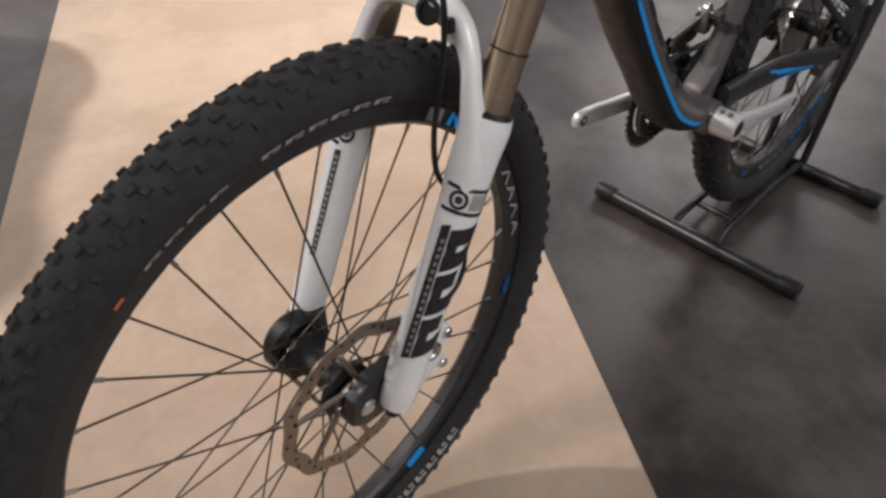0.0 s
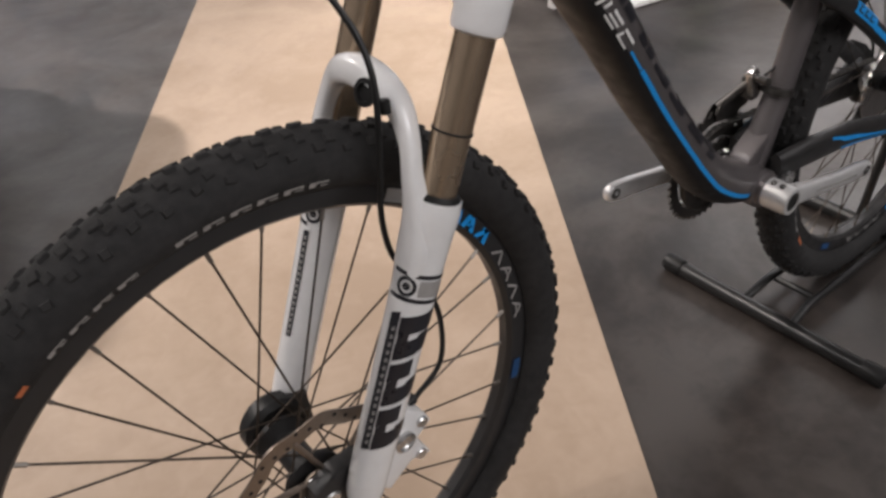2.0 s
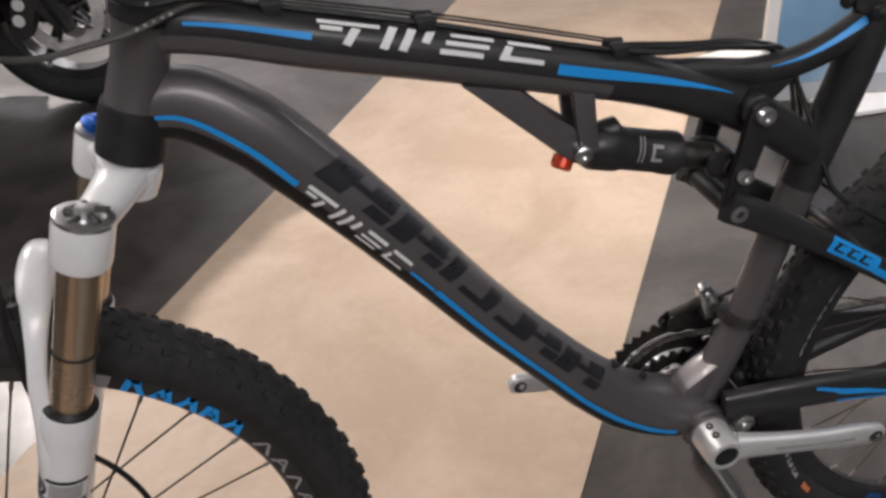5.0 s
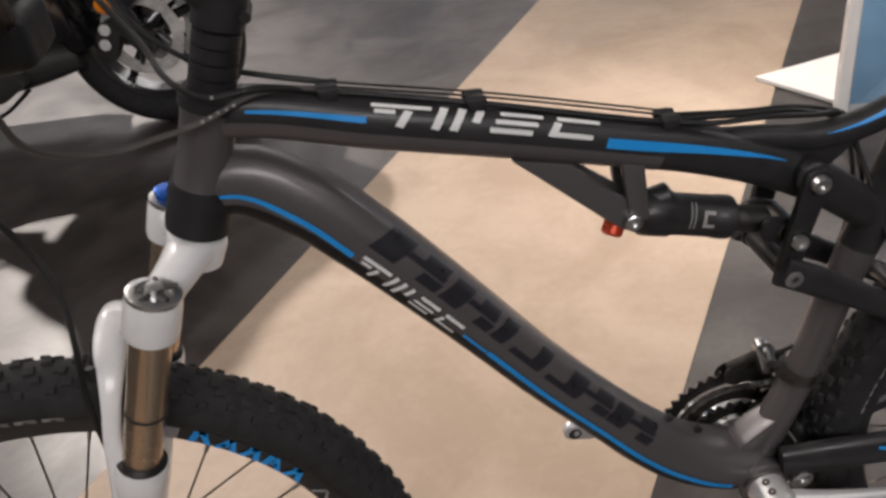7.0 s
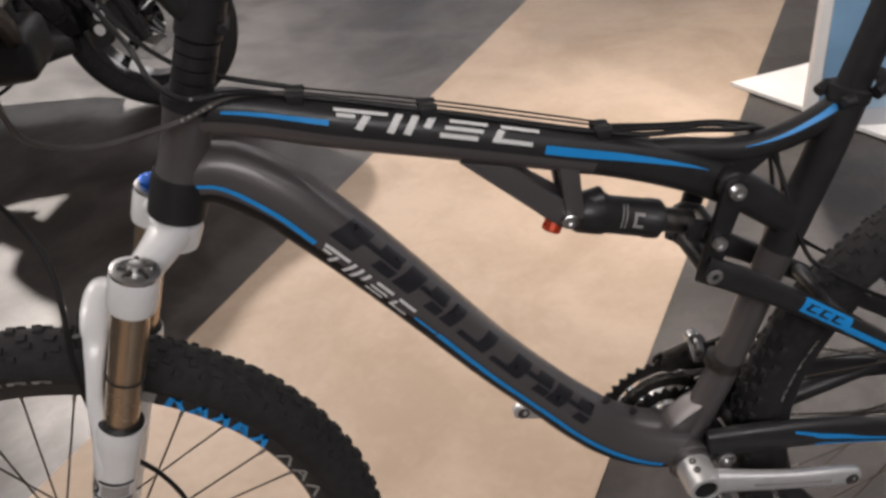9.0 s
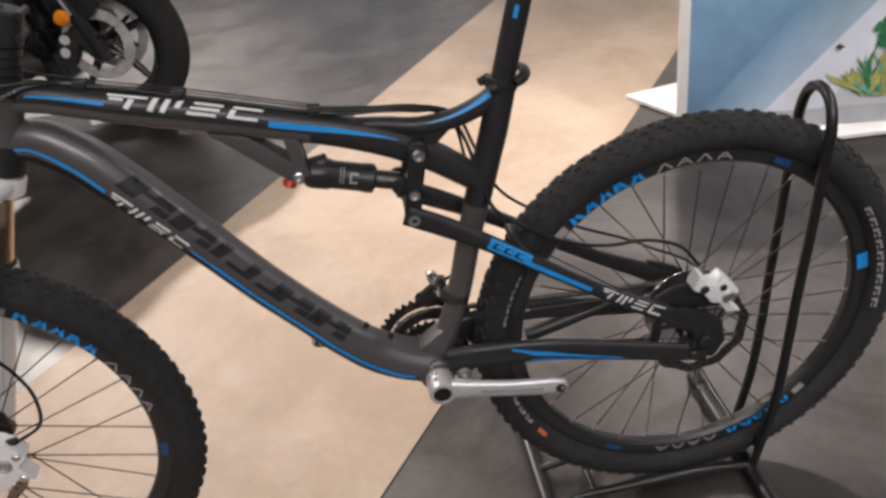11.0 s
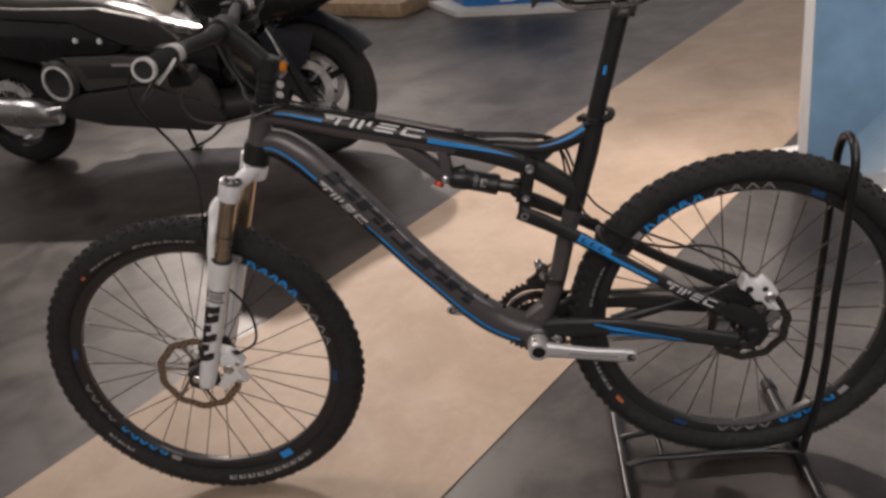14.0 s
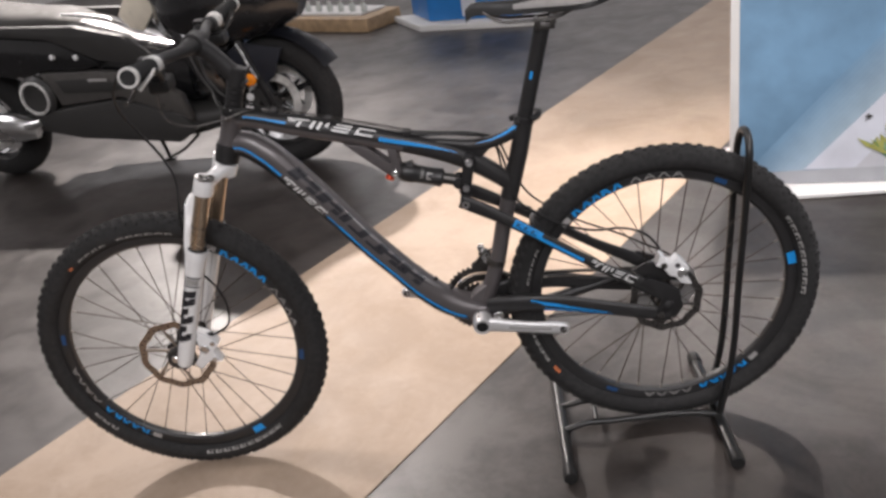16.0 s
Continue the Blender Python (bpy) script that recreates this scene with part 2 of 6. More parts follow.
def spline(pts, n):
    """n rows along a smooth curve through the rows given."""
    p = np.array(pts, float)
    k = len(p)
    d = np.r_[0, np.cumsum(np.linalg.norm(np.diff(p[:, :3], axis=0), axis=1))]
    tan = np.gradient(p, d, axis=0) if k > 2 else np.repeat((p[1:] - p[:1]) / d[1], 2, 0)
    out = []
    for s in np.linspace(0, d[-1], n):
        i = min(max(int(np.searchsorted(d, s)) - 1, 0), k - 2)
        h = d[i + 1] - d[i]
        t = (s - d[i]) / h
        out.append((2 * t**3 - 3 * t**2 + 1) * p[i] + (t**3 - 2 * t**2 + t) * h * tan[i] + (-2 * t**3 + 3 * t**2) * p[i + 1] + (t**3 - t**2) * h * tan[i + 1])
    return np.array(out)


class Sweep:
    """A tube along rows of (x, y, z, half height, half width): height in the vertical plane of the tube, width along y.
    th 90 is the tube's upper (or front) side, 180 the side that looks to -y."""

    def __init__(self, rows, n=40, power=2.0, side=(0, 1, 0)):
        self.rows = spline(rows, n)
        self.n, self.power = n, power
        c = self.rows[:, :3]
        t = np.gradient(c, axis=0)
        t /= np.linalg.norm(t, axis=1)[:, None]
        b = np.array(side, float) - t * (t @ np.array(side, float))[:, None]
        b /= np.linalg.norm(b, axis=1)[:, None]
        self.b, self.nrm = b, np.cross(t, b)

    def at(self, s, th, off=0.0):
        f = min(max(s, 0), 1) * (self.n - 1)
        i = min(int(f), self.n - 2)
        u = f - i
        mix = lambda a: a[i] * (1 - u) + a[i + 1] * u
        row, b, m = mix(self.rows), mix(self.b), mix(self.nrm)
        c, q = math.cos(radians(th)), math.sin(radians(th))
        e = 2 / self.power
        cc, qq = math.copysign(abs(c) ** e, c), math.copysign(abs(q) ** e, q)
        return Vector(row[:3] + m * (row[3] + off) * qq + b * (row[4] + off) * cc)

    def mesh(self, segs=20, s0=0.0, s1=1.0, n=None, off=0.0):
        bm = bmesh.new()
        n = n or self.n
        rings = [[bm.verts.new(self.at(s, 360 * k / segs, off)) for k in range(segs)] for s in np.linspace(s0, s1, n)]
        for a, b in zip(rings, rings[1:]):
            for k in range(segs):
                bm.faces.new((a[k], a[(k + 1) % segs], b[(k + 1) % segs], b[k]))
        bm.faces.new(rings[0])
        bm.faces.new(rings[-1])
        return bm

    def patch(self, s0, s1, th0, th1, off=0.0007, ns=8, nt=4, bm=None, slant=0.0):
        """A printed field on the tube."""
        bm = bm or bmesh.new()
        g = [[bm.verts.new(self.at(s0 + (s1 - s0) * i / ns + slant * j / nt, th0 + (th1 - th0) * j / nt, off)) for j in range(nt + 1)] for i in range(ns + 1)]
        for i in range(ns):
            for j in range(nt):
                bm.faces.new((g[i][j], g[i + 1][j], g[i + 1][j + 1], g[i][j + 1]))
        return bm


def tube(points, r, segs=10, n=None, bm=None):
    """A round rod or cable through points; r is a radius or one per point."""
    bm = bm or bmesh.new()
    rr = r if isinstance(r, (list, tuple)) else [r] * len(points)
    rows = [(*p, q) for p, q in zip(points, rr)]
    p = spline(rows, n) if n else np.array(rows, float)
    c = p[:, :3]
    t = np.gradient(c, axis=0) if len(c) > 2 else np.repeat(c[1:] - c[:1], 2, 0)
    t /= np.linalg.norm(t, axis=1)[:, None]
    v = np.array((0, 0, 1.0)) if abs(t[0][2]) < 0.9 else np.array((1.0, 0, 0))
    rings = []
    for i in range(len(c)):
        v = v - t[i] * (v @ t[i])
        v /= np.linalg.norm(v)
        w = np.cross(t[i], v)
        rings.append([bm.verts.new(c[i] + p[i, 3] * (v * math.cos(a) + w * math.sin(a))) for a in np.linspace(0, 2 * math.pi, segs, endpoint=False)])
    for a, b in zip(rings, rings[1:]):
        for k in range(segs):
            bm.faces.new((a[k], a[(k + 1) % segs], b[(k + 1) % segs], b[k]))
    bm.faces.new(rings[0])
    bm.faces.new(rings[-1])
    return bm


def lathe(profile, centre, axis=(0, 1, 0), segs=48, closed=False, bm=None):
    """Turns rows of (radius, distance along the axis) about the axis through centre."""
    bm = bm or bmesh.new()
    ax = Vector(axis).normalized()
    u = ax.orthogonal().normalized()
    w = ax.cross(u)
    c = Vector(centre)
    rings = [[bm.verts.new(c + ax * d + (u * math.cos(a) + w * math.sin(a)) * max(r, 1e-4)) for r, d in profile] for a in np.linspace(0, 2 * math.pi, segs, endpoint=False)]
    m = len(profile)
    for i in range(segs):
        a, b = rings[i], rings[(i + 1) % segs]
        for j in range(m if closed else m - 1):
            bm.faces.new((a[j], b[j], b[(j + 1) % m], a[(j + 1) % m]))
    if not closed:
        bm.faces.new([r[0] for r in rings])
        bm.faces.new([r[-1] for r in rings])
    return bm


def rod(p0, p1, r, r1=None, segs=16, bevel=0.0, bm=None):
    """A turned rod with eased ends."""
    p0, p1 = Vector(p0), Vector(p1)
    d = (p1 - p0).length
    r1 = r if r1 is None else r1
    e = bevel or min(r, r1, d) * 0.15
    return lathe([(r - e, 0), (r, e), (r1, d - e), (r1 - e, d)], p0, p1 - p0, segs, bm=bm)


def slab(outline, thick, m, bevel=0.0015):
    """A plate: an outline of (u, v), thick along w, put in place by the matrix m (columns u, v, w)."""
    bm = bmesh.new()
    f = bm.faces.new([bm.verts.new((u, v, -thick / 2)) for u, v in outline])
    r = bmesh.ops.extrude_face_region(bm, geom=[f])
    bmesh.ops.translate(bm, verts=[g for g in r["geom"] if isinstance(g, bmesh.types.BMVert)], vec=(0, 0, thick))
    if bevel:
        bmesh.ops.bevel(bm, geom=list(bm.edges), offset=bevel, segments=2, affect="EDGES", profile=0.6)
    bm.transform(m)
    return bm


SIDE = Matrix(((1, 0, 0, 0), (0, 0, 1, 0), (0, 1, 0, 0), (0, 0, 0, 1)))  # u is x, v is z, thickness along y


def side_plate(outline, y, thick, bevel=0.0015):
    return slab(outline, thick, Matrix.Translation((0, y, 0)) @ SIDE, bevel)


def block(lo, hi, bevel=0.003, m=None, seg=2):
    bm = bmesh.new()
    bmesh.ops.create_cube(bm, size=1)
    lo, hi = Vector(lo), Vector(hi)
    bm.transform(Matrix.Translation((lo + hi) / 2) @ Matrix.Diagonal((*(hi - lo), 1)))
    if bevel:
        bmesh.ops.bevel(bm, geom=list(bm.edges), offset=bevel, segments=seg, affect="EDGES", profile=0.6)
    if m:
        bm.transform(m)
    return bm


def join(*bms):
    out = bmesh.new()
    for b in bms:
        mesh = bpy.data.meshes.new("joined")
        b.to_mesh(mesh)
        b.free()
        out.from_mesh(mesh)
        bpy.data.meshes.remove(mesh)
    return out


def capsule(a, b, ra, rb, n=8):
    """The outline round two circles in the x-z plane."""
    (ax, az), (bx, bz) = a, b
    d = math.atan2(bz - az, bx - ax)
    out = [(ax + ra * math.cos(d + math.pi / 2 + math.pi * k / n), az + ra * math.sin(d + math.pi / 2 + math.pi * k / n)) for k in range(n + 1)]
    out += [(bx + rb * math.cos(d - math.pi / 2 + math.pi * k / n), bz + rb * math.sin(d - math.pi / 2 + math.pi * k / n)) for k in range(n + 1)]
    return out


def ring_field(c, y, r0, r1, a0, a1, n=10, bm=None):
    """A flat printed field on a wheel's side: radii r0 to r1, angles a0 to a1 in degrees, seen from -y."""
    bm = bm or bmesh.new()
    g = [[bm.verts.new((c[0] + r * math.cos(radians(a)), y, c[2] + r * math.sin(radians(a)))) for r in (r0, r1)] for a in np.linspace(a0, a1, n + 1)]
    for p, q in zip(g, g[1:]):
        bm.faces.new((p[0], q[0], q[1], p[1]))
    return bm

# ---------------------------------------------------------------- hall
structure("floor", block((-7, -6, -0.10), (9, 11, 0.0), 0), FLOOR_DARK, "dark grey cloudy vinyl floor with a half-gloss finish")


def slant_field(c, y, r0, r1, a0, a1, w, bm):
    """A printed slanting stroke, w degrees wide, from radius r0 at angle a0 to r1 at a1."""
    bm.faces.new([bm.verts.new((c[0] + q * math.cos(radians(a)), y, c[2] + q * math.sin(radians(a)))) for q, a in ((r0, a0), (r0, a0 + w), (r1, a1 + w), (r1, a1))])


def strip_outline(y0, y1):
    """The beige strip runs obliquely: its two long edges as lines x(y)."""
    left = lambda y: -0.631 + 0.6643 * y
    right = lambda y: 0.5333 + 0.6945 * y
    return [(left(y0), y0), (right(y0), y0), (right(y1), y1), (left(y1), y1)]


structure("floor_strip", slab(strip_outline(-5.9, 10.5), 0.003, Matrix.Translation((0, 0, 0.0016)), 0), FLOOR_BEIGE, "beige vinyl strip laid obliquely across the dark floor")
# unseen plain walls and ceiling, kept pale to bounce soft light
structure("wall_north", block((-7, 11, 0), (9, 11.2, 4.6), 0), WALL_PAINT)
structure("wall_south", block((-7, -6.2, 0), (9, -6, 4.6), 0), WALL_PAINT)
structure("wall_west", block((-7.2, -6, 0), (-7, 11, 4.6), 0), WALL_PAINT)
structure("wall_east", block((9, -6, 0), (9.2, 11, 4.6), 0), WALL_PAINT)
structure("ceiling", block((-7, -6, 4.6), (9, 11, 4.7), 0), CEILING_PAINT)

# ---------------------------------------------------------------- bicycle
bike = thing("mountain_bike", (0.6, 0, 0), "anthracite and blue mountain bike without pedals, held in a stand", "bicycle")
FRONT, REAR = Vector((0, 0, 0.355)), Vector((1.135, 0, 0.3605))
BB, HUB_R = Vector((0.718, 0, 0.372)), Vector((1.136, 0, 0.379))  # in the frame's own drawing


def tyre_at(c, a, psi, off=0.0):
    """A point of the tyre: angle a round the wheel, psi across it (0 at the tread, 90 on the side towards -y)."""
    r = 0.3185 + (0.0270 + off) * math.cos(radians(psi))
    return Vector((c[0] + r * math.cos(radians(a)), -(0.0288 + off) * math.sin(radians(psi)), c[2] + r * math.sin(radians(a))))


def tyre_field(c, a0, a1, p0, p1, bm=None, n=8, off=0.0006):
    bm = bm or bmesh.new()
    g = [[bm.verts.new(tyre_at(c, a, p, off)) for p in np.linspace(p0, p1, 4)] for a in np.linspace(a0, a1, n + 1)]
    for p, q in zip(g, g[1:]):
        for j in range(3):
            bm.faces.new((p[j], q[j], q[j + 1], p[j + 1]))
    return bm


def knob_mesh(name, lx, ly, lz, taper):
    """A tread knob: foot at z = 0, slightly tapered, with a sipe across its top."""
    bm = bmesh.new()
    rows = []
    for z, f in ((-0.003, 1.0), (lz * 0.8, 1 - taper * 0.7), (lz, 1 - taper * 1.3)):
        rows.append([bm.verts.new((sx * lx / 2 * f, sy * ly / 2 * f, z)) for sx, sy in ((-1, -1), (1, -1), (1, 1), (-1, 1))])
    for a, b in zip(rows, rows[1:]):
        for k in range(4):
            bm.faces.new((a[k], a[(k + 1) % 4], b[(k + 1) % 4], b[k]))
    bm.faces.new(rows[-1])
    bmesh.ops.recalc_face_normals(bm, faces=bm.faces)
    mesh = bpy.data.meshes.new(name)
    bm.to_mesh(mesh)
    bm.free()
    mesh.materials.append(KNOB_RUBBER)
    return mesh


KNOB_CENTRE = knob_mesh("tread_knob", 0.0108, 0.0090, 0.0036, 0.22)
KNOB_INNER = knob_mesh("tread_knob", 0.0096, 0.0078, 0.0031, 0.24)
KNOB_SIDE = knob_mesh("tread_knob", 0.0092, 0.0080, 0.0037, 0.22)


def letters(a0, a1, count, gap=0.22):
    """Angles of a row of printed blocks."""
    w = (a1 - a0) / count
    return [(a0 + w * k, a0 + w * (k + 1 - gap)) for k in range(count)]


def wheel(name, c, phase, start, rotor_r, front, tyre_marks):
    """A 32-spoke disc wheel with a knobbly tyre. start: the angle at which the rim's blue lettering begins."""
    rim_prof = [(0.2725, -0.006), (0.2725, 0.006), (0.2770, 0.0108), (0.2960, 0.0125), (0.2985, 0.0118), (0.2985, -0.0118), (0.2960, -0.0125), (0.2770, -0.0108)]
    rim = part(name, lathe(rim_prof, c, segs=96, closed=True), BLACK_PAINT, bike, "black alloy rim with blue and grey lettering")
    sec = [(0.3185 + 0.0270 * math.cos(a), 0.0288 * math.sin(a)) for a in np.linspace(-2.62, 2.62, 22)]
    part("tyre", lathe(sec + [(0.297, 0.0105), (0.297, -0.0105)], c, segs=120, closed=True), RUBBER, rim, "black knobbly off-road tyre")
    n = 84
    tread = bmesh.new()
    for k in range(n):
        for row, (psi, mesh) in enumerate(((11, KNOB_CENTRE), (-11, KNOB_CENTRE), (51, KNOB_SIDE), (31, KNOB_INNER), (-31, KNOB_INNER), (-51, KNOB_SIDE))):
            psi += (4 if k % 2 else -3) * (1 if psi > 0 else -1) * (row > 1)
            a = 360 * (k + (0, 0.5, 0.25, 0.75, 0.25, 0.75)[row]) / n
            p = tyre_at(c, a, psi, -0.0006)
            out = (tyre_at(c, a, psi, 0.01) - p).normalized()
            tang = Vector((-math.sin(radians(a)), 0, math.cos(radians(a))))
            lat = out.cross(tang)
            m = Matrix.Translation(p) @ Matrix((tang, lat, out)).transposed().to_4x4() @ Matrix.Rotation(radians(random.uniform(-14, 14)), 4, "Z") @ Matrix.Diagonal((random.uniform(0.85, 1.12), random.uniform(0.85, 1.12), random.uniform(0.8, 1.05), 1))
            if front and row < 3:
                ob = new("tread_knob", mesh)
                ob.parent = rim
                ob.matrix_basis = m
            else:
                k0 = len(tread.verts)
                tread.from_mesh(mesh)
                tread.verts.ensure_lookup_table()
                bmesh.ops.transform(tread, matrix=m, verts=tread.verts[k0:])
    if len(tread.verts):
        tagged(part("tread", tread, KNOB_RUBBER, rim, "black knobbly tread"), kind="stuff")
    # hub
    hw = 0.05 if front else 0.067
    hub = [(0.009, -hw), (0.0135, -hw + 0.002), (0.0135, -0.036), (0.030, -0.034), (0.030, -0.029), (0.0165, -0.022), (0.0155, 0.022), (0.027, 0.029), (0.027, 0.034), (0.015, 0.036), (0.0135, hw - 0.002), (0.009, hw)]
    part("hub", lathe(hub, c, segs=32), BLACK_MATT, rim, "black machined hub")
    # brake disc on the side towards -y
    bm = bmesh.new()
    k_ = 120
    y = -0.046
    ring = []
    for i in range(k_):
        a = 2 * math.pi * i / k_
        wave = 0.0022 * math.sin(a * 10)
        ro, ri = rotor_r + wave, rotor_r - 0.0165 + wave
        ring.append([bm.verts.new((c[0] + r * math.cos(a), y + d, c[2] + r * math.sin(a))) for r, d in ((ri, -0.0009), (ro, -0.0009), (ro, 0.0009), (ri, 0.0009))])
    for a, b in zip(ring, ring[1:] + ring[:1]):
        for j in range(4):
            bm.faces.new((a[j], b[j], b[(j + 1) % 4], a[(j + 1) % 4]))
    part("brake_disc", bm, STEEL if front else DARK_STEEL, rim, "wavy bronze-grey steel brake disc" if front else "wavy dark steel brake disc")
    for i in range(6):
        a = 2 * math.pi * i / 6 + 0.2
        b_ = a + 0.55
        part("disc_arm", rod((c[0] + 0.02 * math.cos(a), y, c[2] + 0.02 * math.sin(a)), (c[0] + (rotor_r - 0.014) * math.cos(b_), y, c[2] + (rotor_r - 0.014) * math.sin(b_)), 0.0032, segs=8), STEEL if front else DARK_STEEL, rim)
    part("disc_centre", lathe([(0.017, -0.0012), (0.024, -0.0012), (0.024, 0.0012), (0.017, 0.0012)], (c[0], y, c[2]), segs=32, closed=True), STEEL, rim)
    # flat dark discs laid on the ring for the dark of its vents
    vent_discs = bmesh.new()
    for i in range(40):
        a = 2 * math.pi * i / 40
        rr = rotor_r - 0.0085 + 0.004 * (i % 3 - 1)
        bmesh.ops.create_circle(vent_discs, cap_ends=True, radius=0.0022, segments=8, matrix=Matrix.Translation((c[0] + rr * math.cos(a), y - 0.0014, c[2] + rr * math.sin(a))) @ Matrix.Rotation(radians(90), 4, "X"))
    part("vent_disc_pattern", vent_discs, PLASTIC, rim)
    bolts = bmesh.new()
    for i in range(6):
        a = 2 * math.pi * i / 6
        rod((c[0] + 0.0205 * math.cos(a), y + 0.001, c[2] + 0.0205 * math.sin(a)), (c[0] + 0.0205 * math.cos(a), y - 0.003, c[2] + 0.0205 * math.sin(a)), 0.003, segs=8, bm=bolts)
    part("bolt_circle", bolts, SILVER, rim)
    # spokes, crossed
    for i in range(32):
        a = radians(phase + 11.25 * i)
        side = -1 if i % 2 else 1  # near or far flange
        h = a + radians(72) * (1 if i % 4 in (0, 3) else -1)
        hr = 0.027
        p0 = (c[0] + hr * math.cos(h), side * 0.0315, c[2] + hr * math.sin(h))
        p1 = (c[0] + 0.2735 * math.cos(a), side * 0.003, c[2] + 0.2735 * math.sin(a))
        part("spoke", rod(p0, p1, 0.00115, segs=6), SPOKE_STEEL, rim)
        q0 = Vector(p1) + (Vector(p0) - Vector(p1)).normalized() * 0.012
        part("spoke_nipple", rod(q0, p1, 0.0021, segs=6), NIPPLE, rim)
    # lettering on the rim: plain blocks in its colours
    y = -0.0131
    for turn in (0, -180):
        s = start + turn
        bm = ring_field(c, y, 0.279, 0.292, s + 6, s + 1.5)
        part("rim_print", bm, GREY_PRINT, rim)
        bm = bmesh.new()
        for k, (a0, a1) in enumerate(letters(s - 0.5, s - 26, 5, 0.10)):
            w = a1 - a0
            slant_field(c, y, 0.2785, 0.2920, a0, a0 + w * (0.45 if k % 3 else 0.12), w * 0.30, bm)
            slant_field(c, y, 0.2920, 0.2785, a0 + w * (0.45 if k % 3 else 0.30), a0 + w * 0.72, w * 0.30, bm)
            if k % 2:
                ring_field(c, y, 0.2820, 0.2850, a0 + w * 0.28, a1 - w * 0.28, 3, bm)
            else:
                ring_field(c, y, 0.2890, 0.2920, a0 + w * 0.30, a1 - w * 0.30, 3, bm)
        part("rim_print", bm, BLUE, rim)
        bm = bmesh.new()
        for k, (a0, a1) in enumerate(letters(s - 29, s - 53, 4, 0.12)):
            w = a1 - a0
            slant_field(c, y, 0.2795, 0.2910, a0, a0 + w * 0.42, w * 0.16, bm)
            slant_field(c, y, 0.2910, 0.2795, a0 + w * 0.42, a0 + w * 0.84, w * 0.16, bm)
            if k % 2:
                ring_field(c, y, 0.2830, 0.2850, a0 + w * 0.25, a1 - w * 0.25, 3, bm)
        part("rim_print", bm, GREY_PRINT, rim)
        part("rim_print", ring_field(c, y, 0.280, 0.2905, s - 65.5, s - 71, 4), BLUE_DULL, rim)
    part("rim_print", ring_field(c, y - 0.0002, 0.2775, 0.2955, start - 118.5, start - 124.5, 4), BLUE, rim)
    for a0, a1, p0, p1, mat in tyre_marks:
        bm = bmesh.new()
        if mat is ORANGE:
            tyre_field(c, a0, a1, p0, p1, bm)
        else:
            for b0, b1 in letters(a0, a1, max(2, int(abs(a1 - a0) / 4))):
                tyre_field(c, b0, b0 + (b1 - b0) * 0.35, p0, p1, bm, 2)
                tyre_field(c, b0 + (b1 - b0) * 0.35, b1, p0, p0 + (p1 - p0) * 0.35, bm, 3)
                tyre_field(c, b0 + (b1 - b0) * 0.6, b1, p1 - (p1 - p0) * 0.3, p1, bm, 3)
        part("tyre_print", bm, mat, rim)
    return rim


front_wheel = wheel("front_wheel", FRONT, 85.6, 57, 0.09, True,
                    [(-94, -52, 104, 122, GREY_PRINT), (122, 106, 108, 118, GREY_PRINT), (101, 76, 106, 118, GREY_PRINT), (128.2, 126.4, 107, 119, ORANGE), (-150, -136, 108, 119, GREY_PRINT)])
rear_wheel = wheel("rear_wheel", REAR, 9.0, 131.5, 0.08, False,
                   [(31, -8, 104, 122, GREY_PRINT), (208, 190, 107, 120, GREY_PRINT), (212, 216, 106, 121, ORANGE), (168, 150, 108, 118, GREY_PRINT)])

# --- frame
LEAN_X = 0.39  # how far the fork and head tube lean back per metre of height


def steer(z, y=0.0):
    return (0.2262 + LEAN_X * (z - 0.797), y, z)


def leg_at(z, y):
    return (0.1968 + LEAN_X * (z - 0.789), y, z)


bm = lathe([(0.0215, 0), (0.0240, 0.002), (0.0240, 0.030), (0.0225, 0.034), (0.0205, 0.075), (0.0215, 0.100), (0.0225, 0.106), (0.0205, 0.108)], steer(0.797), Vector(steer(0.9)) - Vector(steer(0.797)), 36)
head_tube = part("head_tube", bm, ANTHRACITE, bike, "anthracite head tube")
axis_dir = Vector(steer(1.0)) - Vector(steer(0.8))
part("headset_cup", lathe([(0.0225, 0), (0.0258, 0.001), (0.0258, 0.034), (0.0248, 0.040), (0.0246, 0.041)], steer(0.798), axis_dir, 36), BLACK_MATT, bike, "black lower headset cup")
part("headset_cup", lathe([(0.0225, 0), (0.0240, 0.001), (0.0240, 0.010), (0.0205, 0.014)], steer(0.896), axis_dir, 36), BLACK_MATT, bike)
for z in (0.908, 0.919, 0.930, 0.941):
    part("headset_spacer", lathe([(0.016, 0), (0.0178, 0.0006), (0.0178, 0.0104), (0.016, 0.011)], steer(z), axis_dir, 28), BLACK_MATT, bike)

# the frame is drawn level and then settled: the rear end sits a little lower
SETTLE = Matrix(((1.006, 0, 0.0177, -0.0063), (0, 1, 0, 0), (-0.01742, 0, 0.99, 0.00355), (0, 0, 0, 1)))


def fpart(name, bm, mat, parent, label=""):
    bm.transform(SETTLE)
    return part(name, bm, mat, parent, label)


